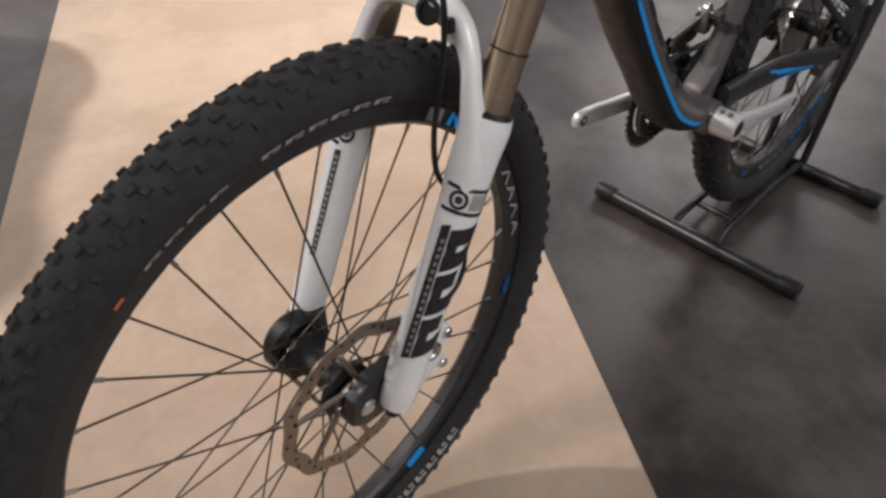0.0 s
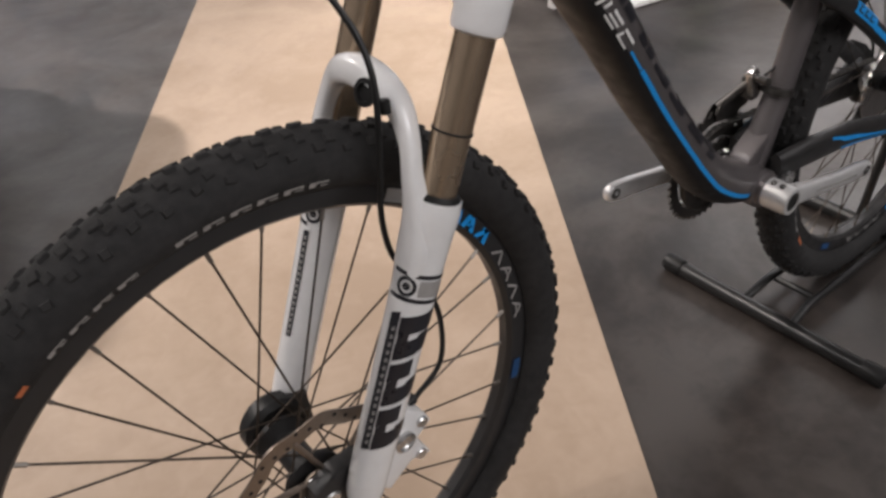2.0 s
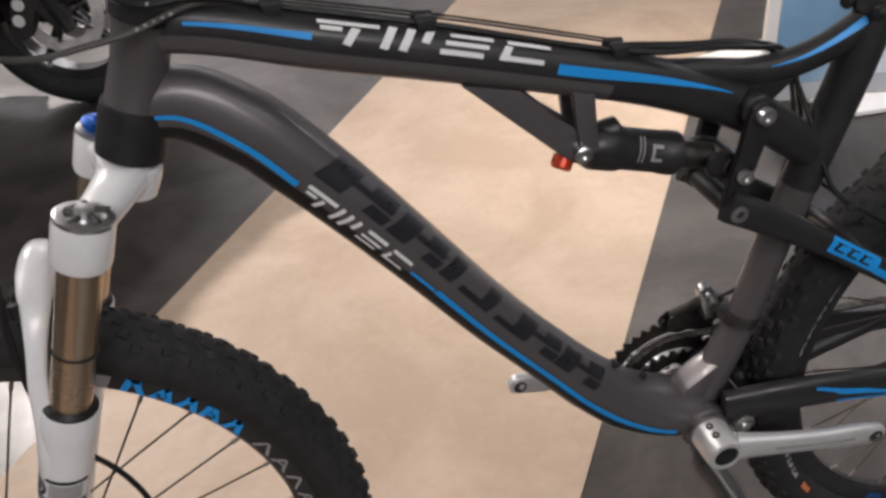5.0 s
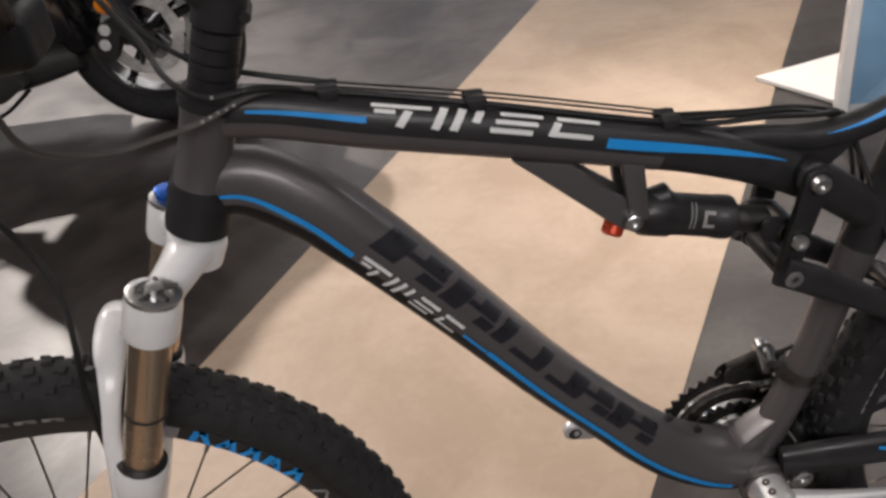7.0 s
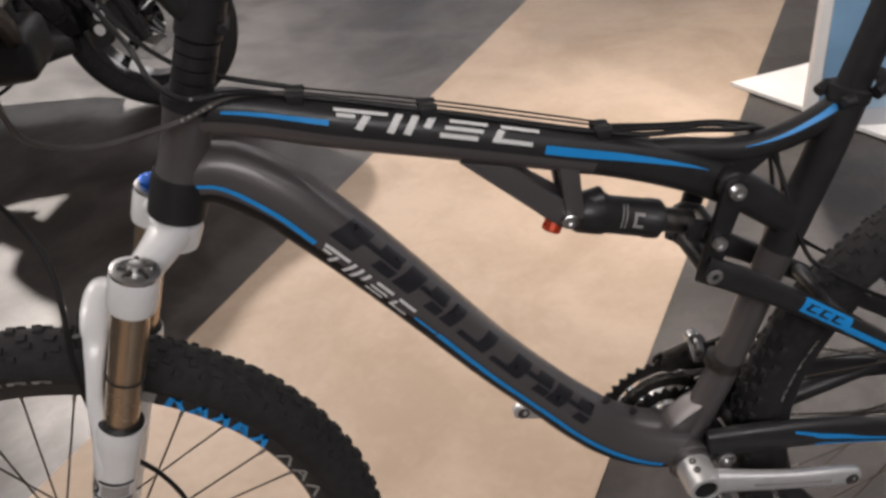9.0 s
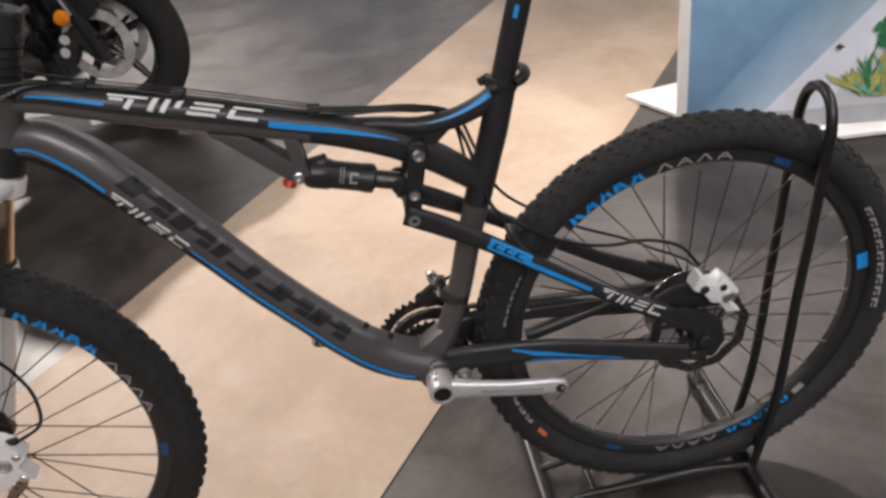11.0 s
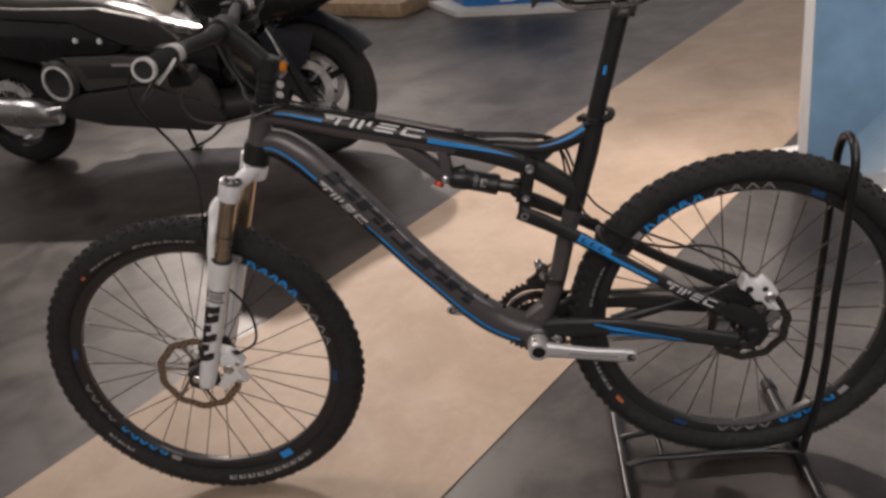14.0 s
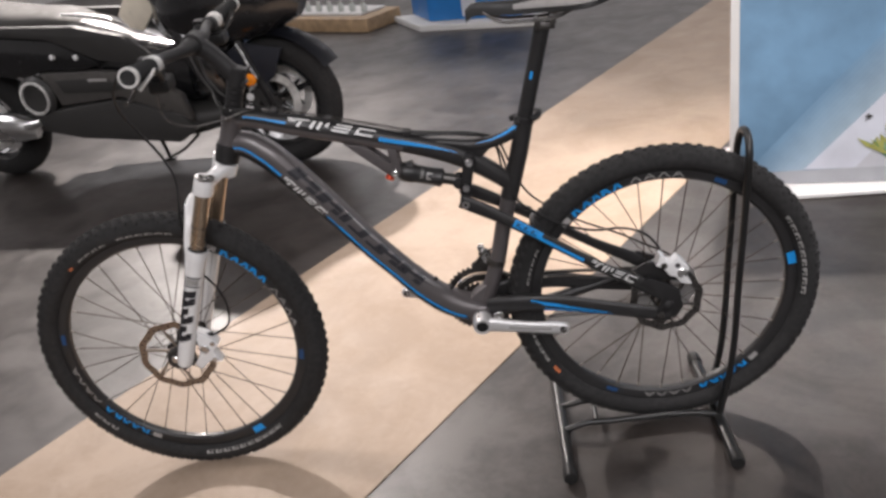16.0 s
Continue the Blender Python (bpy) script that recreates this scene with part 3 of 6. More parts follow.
down = Sweep([(0.222, 0.002, 0.838, 0.021, 0.0205), (0.258, 0.002, 0.8405, 0.0275, 0.0225), (0.3015, 0.002, 0.8145, 0.0292, 0.0280), (0.345, 0.001, 0.7675, 0.0288, 0.0310), (0.388, 0.001, 0.7130, 0.0275, 0.0325), (0.4365, 0.002, 0.6473, 0.0262, 0.0330), (0.491, 0.002, 0.573, 0.0255, 0.0330), (0.544, 0.002, 0.508, 0.0255, 0.0330), (0.592, 0.002, 0.452, 0.0280, 0.0340), (0.630, 0.002, 0.416, 0.0300, 0.0330), (0.672, 0.002, 0.391, 0.0300, 0.0360), (0.716, 0.002, 0.377, 0.0280, 0.0370)], 60, 2.5)
dt = fpart("down_tube", down.mesh(28), ANTHRACITE, bike, "curved anthracite down tube with a blue stripe")


def s_of(sweep, x):
    return float(np.interp(x, sweep.rows[:, 0], np.linspace(0, 1, sweep.n)))


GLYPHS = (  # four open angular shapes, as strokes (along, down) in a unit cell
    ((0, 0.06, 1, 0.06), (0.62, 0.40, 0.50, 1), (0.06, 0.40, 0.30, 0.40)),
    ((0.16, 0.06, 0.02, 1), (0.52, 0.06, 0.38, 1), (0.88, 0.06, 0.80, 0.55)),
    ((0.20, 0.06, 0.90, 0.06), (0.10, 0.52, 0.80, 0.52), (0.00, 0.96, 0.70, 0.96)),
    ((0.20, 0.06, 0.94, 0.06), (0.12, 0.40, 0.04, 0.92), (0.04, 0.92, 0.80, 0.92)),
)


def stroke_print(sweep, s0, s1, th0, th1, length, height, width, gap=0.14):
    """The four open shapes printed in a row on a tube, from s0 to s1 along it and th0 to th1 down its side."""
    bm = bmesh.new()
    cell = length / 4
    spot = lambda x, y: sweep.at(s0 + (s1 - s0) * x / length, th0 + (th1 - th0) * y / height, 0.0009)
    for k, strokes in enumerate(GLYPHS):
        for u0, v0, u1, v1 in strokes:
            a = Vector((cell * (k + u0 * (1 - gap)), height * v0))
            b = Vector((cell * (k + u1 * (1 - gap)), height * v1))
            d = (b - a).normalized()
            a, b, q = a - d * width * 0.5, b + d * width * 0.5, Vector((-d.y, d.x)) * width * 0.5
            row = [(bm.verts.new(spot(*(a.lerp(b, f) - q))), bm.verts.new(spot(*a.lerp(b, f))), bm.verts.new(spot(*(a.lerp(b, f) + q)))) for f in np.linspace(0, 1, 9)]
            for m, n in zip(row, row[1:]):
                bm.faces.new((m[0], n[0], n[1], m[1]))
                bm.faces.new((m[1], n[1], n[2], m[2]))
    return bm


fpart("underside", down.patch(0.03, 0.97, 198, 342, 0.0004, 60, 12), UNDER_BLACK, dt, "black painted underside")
bm = bmesh.new()
g = []
for f in np.linspace(0, 1, 30):
    q = 0.02 + (s_of(down, 0.340) - 0.02) * f
    lo, hi = 179 + 7.5 * f**0.7, 181.5 + 14.5 * f**0.6
    g.append([bm.verts.new(down.at(q, t, 0.0008)) for t in np.linspace(lo, hi, 4)])
for a, b in zip(g, g[1:]):
    for k in range(3):
        bm.faces.new((a[k], b[k], b[k + 1], a[k + 1]))
fpart("stripe", bm, BLUE, dt, "bright blue stripe")
fpart("stripe", down.patch(s_of(down, 0.440), 0.955, 188, 199, 0.0008, 40, 3), BLUE, dt, "bright blue stripe")
bm = down.patch(s_of(down, 0.420), s_of(down, 0.439), 191, 197, 0.0008, 6, 2)
fpart("print", bm, BLUE, dt)
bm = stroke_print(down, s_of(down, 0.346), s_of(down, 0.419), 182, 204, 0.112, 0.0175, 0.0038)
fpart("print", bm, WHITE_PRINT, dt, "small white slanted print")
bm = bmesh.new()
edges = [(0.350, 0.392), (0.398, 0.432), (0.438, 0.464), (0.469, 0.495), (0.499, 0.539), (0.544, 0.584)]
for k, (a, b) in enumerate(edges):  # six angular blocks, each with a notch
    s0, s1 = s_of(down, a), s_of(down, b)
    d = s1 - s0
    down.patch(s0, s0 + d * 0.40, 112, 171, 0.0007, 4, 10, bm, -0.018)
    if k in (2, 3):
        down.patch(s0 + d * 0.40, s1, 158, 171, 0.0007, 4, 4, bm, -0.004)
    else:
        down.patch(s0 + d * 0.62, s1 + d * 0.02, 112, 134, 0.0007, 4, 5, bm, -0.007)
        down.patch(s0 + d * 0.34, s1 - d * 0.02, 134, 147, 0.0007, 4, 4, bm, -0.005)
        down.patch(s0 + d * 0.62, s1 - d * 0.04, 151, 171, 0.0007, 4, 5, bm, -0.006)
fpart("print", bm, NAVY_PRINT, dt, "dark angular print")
for x in (0.600, 0.637):
    s = s_of(down, x)
    p, q = down.at(s, 90, -0.002), down.at(s, 90, 0.006)
    fpart("bottle_bolt", lathe([(0.0035, 0), (0.0035, 0.004), (0.0048, 0.0045), (0.0048, 0.008), (0.003, 0.009)], p, q - p, 12), BLACK_MATT, bike)

top = Sweep([(0.243, 0, 0.903, 0.0190, 0.0185), (0.285, 0, 0.8955, 0.0195, 0.019), (0.367, 0, 0.8705, 0.0205, 0.021), (0.465, 0, 0.8425, 0.0210, 0.0215), (0.565, 0, 0.812, 0.0205, 0.021), (0.645, 0, 0.786, 0.0210, 0.020), (0.700, 0, 0.763, 0.0215, 0.020),
             (0.745, 0, 0.737, 0.0205, 0.019), (0.790, 0, 0.703, 0.0190, 0.018), (0.822, 0, 0.676, 0.0170, 0.0165)], 56, 2.5)
tt = fpart("top_tube", top.mesh(26), BLACK_PAINT, bike, "black top tube with blue stripes and white lettering")
fpart("lower_band", top.patch(0.01, s_of(top, 0.60), 183, 300, 0.0004, 40, 10), ANTHRACITE, tt, "anthracite lower band")
bm = bmesh.new()
for k in range(12):  # widens towards the lettering
    fa, fb = k / 12, (k + 1) / 12
    edge = lambda f, th: top.at(s_of(top, 0.278 + 0.084 * f), th, 0.0008)
    vs = [edge(fa, 162 - 9 * fa), edge(fb, 162 - 9 * fb), edge(fb, 169 - 2 * fb), edge(fa, 169 - 2 * fa)]
    bm.faces.new([bm.verts.new(v) for v in vs])
fpart("stripe", bm, BLUE, tt, "bright blue stripe")
bm = bmesh.new()
for k in range(16):  # tapers to a point at its rear end
    f0, f1 = k / 16, (k + 1) / 16
    xa, xb = 0.549 + 0.155 * f0, 0.549 + 0.155 * f1
    th0 = lambda f: 158 - 6 * f
    th1 = lambda f: 178 - 24 * f**2.2
    vs = [top.at(s_of(top, xa), th0(f0), 0.0008), top.at(s_of(top, xb), th0(f1), 0.0008), top.at(s_of(top, xb), th1(f1), 0.0008), top.at(s_of(top, xa), th1(f0), 0.0008)]
    bm.faces.new([bm.verts.new(v) for v in vs])
fpart("stripe", bm, BLUE, tt, "bright blue tapering stripe")
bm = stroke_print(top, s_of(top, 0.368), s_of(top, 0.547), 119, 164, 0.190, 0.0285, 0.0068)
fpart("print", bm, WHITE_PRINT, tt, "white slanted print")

brace = Sweep([(0.640, 0, 0.800, 0.006, 0.010), (0.690, 0, 0.790, 0.0095, 0.0115), (0.740, 0, 0.779, 0.0125, 0.012), (0.785, 0, 0.782, 0.0135, 0.012), (0.822, 0, 0.795, 0.0140, 0.0125), (0.852, 0, 0.812, 0.0145, 0.014)], 30, 2.2)
br = fpart("seat_tube_brace", brace.mesh(18), BLACK_PAINT, bike, "black curved brace with a blue stripe")
bm = bmesh.new()
g = []
for f in np.linspace(0, 1, 16):  # a stripe that opens towards the seat tube
    lo, hi = 150 - 26 * f, 153 + 3 * f
    g.append([bm.verts.new(brace.at(0.50 + 0.45 * f, t, 0.0008)) for t in np.linspace(lo, hi, 4)])
for a, b in zip(g, g[1:]):
    for k in range(3):
        bm.faces.new((a[k], b[k], b[k + 1], a[k + 1]))
fpart("stripe", bm, BLUE, br, "bright blue stripe")
fpart("gusset", side_plate([(0.690, 0.790), (0.740, 0.779), (0.780, 0.780), (0.776, 0.768), (0.758, 0.752), (0.705, 0.765)], 0, 0.018, 0.002), BLACK_PAINT, bike)
seat_t = Sweep([(0.728, 0, 0.392, 0.0180, 0.021), (0.762, 0, 0.482, 0.0178, 0.0178), (0.793, 0, 0.603, 0.0178, 0.0178), (0.825, 0, 0.712, 0.0185, 0.0185), (0.842, 0, 0.772, 0.0185, 0.0185), (0.8535, 0, 0.822, 0.0185, 0.0185)], 34)


def spart(name, bm, mat, parent, label=""):
    """A part of the seat post group, set back with the seat tube's top."""
    bm.transform(Matrix.Translation((0.0165, 0, 0)))
    return fpart(name, bm, mat, parent, label)


fpart("seat_tube", seat_t.mesh(24, 0, 0.66), ANTHRACITE, bike, "anthracite seat tube")
fpart("seat_tube_top", seat_t.mesh(24, 0.60, 1.0, off=0.0006), BLACK_PAINT, bike, "black upper seat tube")
spart("seat_clamp", lathe([(0.019, 0), (0.0215, 0.001), (0.0215, 0.013), (0.019, 0.014)], (0.8345, 0, 0.815), (0.22, 0, 1), 30), BLACK_MATT, bike)
spart("clamp_lever", tube([(0.850, -0.020, 0.826), (0.862, -0.014, 0.830), (0.868, 0.006, 0.833), (0.864, 0.024, 0.832)], [0.0065, 0.0075, 0.0070, 0.0055], 10, 14), BLACK_MATT, bike, "black quick-release lever")
spart("clamp_nut", rod((0.815, -0.026, 0.824), (0.826, -0.026, 0.826), 0.006, segs=14), BLACK_MATT, bike)
spart("clamp_nut", rod((0.808, 0.006, 0.824), (0.822, 0.012, 0.828), 0.006, segs=14), BLACK_MATT, bike)
sp = spart("seat_post", rod((0.836, 0, 0.818), (0.889, 0, 1.014), 0.0158, segs=28), BLACK_MATT, bike, "black seat post with a small blue mark")
pm = Sweep([(0.836, 0, 0.818, 0.0158, 0.0158), (0.889, 0, 1.014, 0.0158, 0.0158)], 20)
spart("print", pm.patch(0.46, 0.54, 152, 172, 0.0006, 4, 3), BLUE, sp)
spart("post_head", join(block((0.874, -0.02, 1.005), (0.912, 0.02, 1.018), 0.004), rod((0.878, -0.028, 1.022), (0.878, 0.028, 1.022), 0.006), rod((0.908, -0.028, 1.022), (0.908, 0.028, 1.022), 0.006)), DARK_STEEL, bike, "dark steel seat post head with bolts")
for y in (-0.022, 0.022):
    fpart("saddle_rail", tube([(0.792, y * 0.5, 1.052), (0.82, y, 1.034), (0.87, y, 1.028), (0.93, y, 1.028), (0.975, y * 1.5, 1.047)], 0.0035, 8, 24), DARK_STEEL, bike)


def saddle():
    bm = bmesh.new()
    rows = []
    xs = np.linspace(0, 1, 22)
    for f in xs:
        x = 0.757 + 0.275 * f
        half = 0.018 + 0.010 * f + 0.047 / (1 + math.exp(-(f - 0.66) * 13))
        half *= min(1, (0.12 + 1.2 * f) ** 0.5) * min(1, (0.35 + 5 * (1 - f)) ** 0.5)
        zt = 1.073 - 0.006 * math.sin(f * math.pi) + 0.012 * f**3 - (0.014 * (1 - f / 0.08) ** 2 if f < 0.08 else 0)
        drop = 0.024 + 0.008 * f
        ring = []
        for k in range(13):
            u = -1 + 2 * k / 12
            yy = half * math.sin(u * math.pi / 2) * (1.0 if abs(u) < 0.92 else 0.97)
            zz = zt - drop * abs(u) ** 3.2
            ring.append(bm.verts.new((x, yy, zz)))
        for k in range(5):
            u = 1 - 2 * (k + 1) / 6
            ring.append(bm.verts.new((x, half * 0.86 * u, zt - drop - 0.002 + 0.008 * (1 - abs(u)))))
        rows.append(ring)
    for a, b in zip(rows, rows[1:]):
        m = len(a)
        for k in range(m):
            bm.faces.new((a[k], a[(k + 1) % m], b[(k + 1) % m], b[k]))
    bm.faces.new(rows[0])
    bm.faces.new(rows[-1])
    return bm


bm = saddle()
sad = fpart("saddle", bm, SADDLE_SKIN, bike, "black saddle with pale grey side panels")
for side in (-1, 1):
    bm = bmesh.new()
    g = []
    for f in np.linspace(0.34, 0.93, 12):
        x = 0.757 + 0.275 * f
        half = (0.018 + 0.010 * f + 0.047 / (1 + math.exp(-(f - 0.66) * 13))) * min(1, (0.12 + 1.2 * f) ** 0.5) * min(1, (0.35 + 5 * (1 - f)) ** 0.5)
        zt = 1.073 - 0.006 * math.sin(f * math.pi) + 0.012 * f**3
        drop = 0.024 + 0.008 * f
        w = 0.22 * math.sin((f - 0.34) / 0.59 * math.pi)
        g.append([bm.verts.new((x, side * (half * math.sin(u * math.pi / 2) + 0.0012), zt - drop * u**3.2 + 0.0012)) for u in (0.70 - w, 0.76, 0.82, 0.88)])
    for a, b in zip(g, g[1:]):
        for j in range(3):
            bm.faces.new((a[j], a[j + 1], b[j + 1], b[j]))
    fpart("saddle_panel", bm, SADDLE_GREY, sad, "pale grey saddle side panel")

# bottom bracket, cranks, chainrings
fpart("bottom_bracket", lathe([(0.020, -0.042), (0.0245, -0.041), (0.0245, -0.036), (0.0275, -0.034), (0.0275, 0.034), (0.0245, 0.036), (0.0245, 0.041), (0.020, 0.042)], BB, segs=32), ANTHRACITE, bike, "anthracite bottom bracket shell")
fpart("weld_gusset", side_plate([(0.690, 0.395), (0.745, 0.400), (0.750, 0.440), (0.735, 0.445), (0.700, 0.418)], 0, 0.034, 0.006), ANTHRACITE, bike)
CR = Vector((0.178, 0, -0.020))


def crank(sign):
    """A forged crank arm; sign -1 on the side towards -y."""
    d = CR * (1 if sign < 0 else -1)
    a, b = BB.copy(), BB + d
    n = Sweep([(a.x + d.x * 0.09, sign * 0.066, a.z + d.z * 0.09, 0.0170, 0.0095), (a.x + d.x * 0.25, sign * 0.070, a.z + d.z * 0.25, 0.0152, 0.0082), (a.x + d.x * 0.6, sign * 0.077, a.z + d.z * 0.6, 0.0135, 0.0072), (b.x, sign * 0.081, b.z, 0.0132, 0.0068), (b.x + d.x * 0.035, sign * 0.0813, b.z + d.z * 0.035, 0.0122, 0.0066), (b.x + d.x * 0.058, sign * 0.0815, b.z + d.z * 0.058, 0.0090, 0.0060), (b.x + d.x * 0.070, sign * 0.0816, b.z + d.z * 0.070, 0.0045, 0.0050), (b.x + d.x * 0.073, sign * 0.0816, b.z + d.z * 0.073, 0.0012, 0.0040)], 60, 2.8)
    arm = n.mesh(20)
    boss = lathe([(0.016, 0.030), (0.0205, 0.031), (0.0212, 0.040), (0.0205, 0.072), (0.0190, 0.0785), (0.0150, 0.0795), (0.0138, 0.0790), (0.0130, 0.060), (0.002, 0.0595)], a, (0, sign, 0), 36)
    c = fpart("crank_arm", join(arm, boss), CRANK_SILVER, bike, "polished silver crank arm without a pedal")
    # near-black plug: the shade inside the hollow axle is put in as colour
    fpart("crank_recess_plug", lathe([(0.0132, 0.0780), (0.0128, 0.0640), (0.0060, 0.0636), (0.0055, 0.0600)], a, (0, sign, 0), 24), PLASTIC, c, "dark plug standing in for the hollow axle end")
    for k in (0, 1):  # pinch bolts in the clamped end
        q = a + Vector((-0.006, sign * (0.050 + 0.013 * k), 0.0195))
        fpart("pinch_bolt", lathe([(0.0042, -0.003), (0.0042, 0.0012), (0.0036, 0.0018), (0.0018, 0.0018), (0.0016, -0.001), (0.0004, -0.001)], q, (-0.3, 0, 0.95), 14), DARK_STEEL, c)
    # dark discs on both faces stand in for the shaded pedal hole
    e = Vector((b.x, sign * 0.0883, b.z))
    fpart("pedal_hole_disc", lathe([(0.0078, -0.0006), (0.0078, 0.0006), (0.0055, 0.0007), (0.005, -0.0005)], e, (0, sign, 0), 18), DARK_STEEL, c)
    e.y = sign * 0.0738
    fpart("pedal_hole_disc", lathe([(0.0078, -0.0006), (0.0078, 0.0006), (0.0055, 0.0007), (0.005, -0.0005), (0.0004, -0.0005)], e, (0, -sign, 0), 18), DARK_STEEL, c)
    g = n.patch(0.25, 0.78, 176, 184, 0.0005, 8, 2) if sign < 0 else None
    if g:
        fpart("crank_groove", g, GREY_PRINT, c)


crank(-1)
crank(1)


def chainring(y, teeth, thick, mat):
    r = teeth * 0.0127 / (2 * math.pi)
    bm = bmesh.new()
    n = teeth * 4
    ring = []
    for i in range(n):
        a = 2 * math.pi * i / n
        ro = r + (0.0035 if i % 4 in (1, 2) else -0.0022)
        ring.append([bm.verts.new((BB.x + q * math.cos(a), y + d, BB.z + q * math.sin(a))) for q, d in ((r - 0.016, -thick), (ro, -thick), (ro, thick), (r - 0.016, thick))])
    for a, b in zip(ring, ring[1:] + ring[:1]):
        for j in range(4):
            bm.faces.new((a[j], b[j], b[(j + 1) % 4], a[(j + 1) % 4]))
    ob = fpart("chainring", bm, mat, bike, "toothed steel chainring")
    for k in range(4):
        a = math.pi / 4 + k * math.pi / 2
        fpart("chainring_bolt", rod((BB.x + (r - 0.02) * math.cos(a), y - 0.004, BB.z + (r - 0.02) * math.sin(a)), (BB.x + (r - 0.02) * math.cos(a), y + 0.005, BB.z + (r - 0.02) * math.sin(a)), 0.0055, segs=10), SILVER, ob)


chainring(0.042, 24, 0.0012, DARK_STEEL)
chainring(0.0495, 32, 0.0012, DARK_STEEL)
chainring(0.057, 42, 0.0012, DARK_STEEL)
bm = bmesh.new()
for k in range(4):
    a = math.pi / 4 + k * math.pi / 2
    tube([(BB.x + 0.02 * math.cos(a), 0.06, BB.z + 0.02 * math.sin(a)), (BB.x + 0.058 * math.cos(a), 0.056, BB.z + 0.058 * math.sin(a))], [0.009, 0.006], 8, bm=bm)
fpart("crank_spider", bm, BLACK_MATT, bike)
# chain: links along the upper and lower run
rc, r2 = 0.036, 0.0647
links = bmesh.new()
path = []
for k in range(16):
    a = radians(95 + 190 * k / 15)
    path.append((BB.x + r2 * math.cos(a), 0.0495, BB.z + r2 * math.sin(a)))
for k in range(1, 26):
    f = k / 26
    path.insert(0, (BB.x + (HUB_R.x - BB.x) * f, 0.0495 - 0.008 * f, BB.z + r2 * (1 - f) + (HUB_R.z - BB.z + rc) * f))
for k in range(1, 30):
    f = k / 30
    path.append((BB.x + (1.150 - BB.x) * f, 0.0495 - 0.008 * f, BB.z - r2 * (1 - f) + (0.305 - BB.z) * f))
pts = spline(path, 150)
for k in range(0, 149):
    a, b = Vector(pts[k]), Vector(pts[k + 1])
    o = 0.0028 if k % 2 else 0.0018
    for s in (-1, 1):
        rod(a + Vector((0, s * o, 0)), b + Vector((0, s * o, 0)), 0.0030 if k % 2 else 0.0034, segs=5, bm=links)
tagged(fpart("chain", links, DARK_STEEL, bike, "dark steel chain"), kind="")
cs = bmesh.new()
for k, r in enumerate((0.072, 0.064, 0.056, 0.049, 0.043, 0.037, 0.032, 0.027, 0.023)):
    y = 0.018 + 0.0042 * k
    n = int(r * 2 * math.pi / 0.0127) * 2
    rr = [[cs.verts.new((HUB_R.x + (q + (0.0025 if i % 2 and q > 0.02 else 0)) * math.cos(2 * math.pi * i / n), y + d, HUB_R.z + (q + (0.0025 if i % 2 and q > 0.02 else 0)) * math.sin(2 * math.pi * i / n))) for q, d in ((0.017, -0.0009), (r, -0.0009), (r, 0.0009), (0.017, 0.0009))] for i in range(n)]
    for a, b in zip(rr, rr[1:] + rr[:1]):
        for j in range(4):
            cs.faces.new((a[j], b[j], b[(j + 1) % 4], a[(j + 1) % 4]))
fpart("cassette", cs, SILVER, bike, "silver sprocket cassette")
# derailleurs
fd = fpart("front_derailleur", join(lathe([(0.0182, 0), (0.0215, 0.001), (0.0215, 0.011), (0.0182, 0.012)], (0.7605, 0, 0.490), (0.22, 0, 1), 28), block((0.735, 0.018, 0.480), (0.752, 0.040, 0.510), 0.004), side_plate(capsule((0.715, 0.455), (0.775, 0.462), 0.013, 0.010), 0.062, 0.002), side_plate(capsule((0.722, 0.458), (0.770, 0.462), 0.015, 0.012), 0.050, 0.002), rod((0.742, 0.03, 0.505), (0.716, 0.056, 0.466), 0.006), rod((0.730, -0.004, 0.518), (0.742, 0.028, 0.512), 0.0055)), DARK_STEEL, bike, "steel front derailleur clamped to the seat tube")
fpart("derailleur_link", join(side_plate(capsule((0.731, 0.522), (0.742, 0.492), 0.008, 0.009), 0.022, 0.010), rod((0.735, 0.012, 0.516), (0.735, 0.034, 0.516), 0.004)), SILVER, fd, "silver derailleur link")
rd = fpart("rear_derailleur", join(side_plate(capsule((1.150, 0.352), (1.172, 0.322), 0.016, 0.014), 0.075, 0.014, 0.003), side_plate(capsule((1.160, 0.312), (1.130, 0.262), 0.014, 0.013), 0.046, 0.002), side_plate(capsule((1.160, 0.312), (1.130, 0.262), 0.014, 0.013), 0.056, 0.002), rod((1.172, 0.045, 0.322), (1.172, 0.08, 0.322), 0.010)), DARK_STEEL, bike, "black rear derailleur")
for p in ((1.160, 0.312), (1.130, 0.262)):
    fpart("jockey_wheel", lathe([(0.004, -0.003), (0.0125, -0.002), (0.0145, 0), (0.0125, 0.002), (0.004, 0.003)], (p[0], 0.051, p[1]), segs=22), PLASTIC, rd)

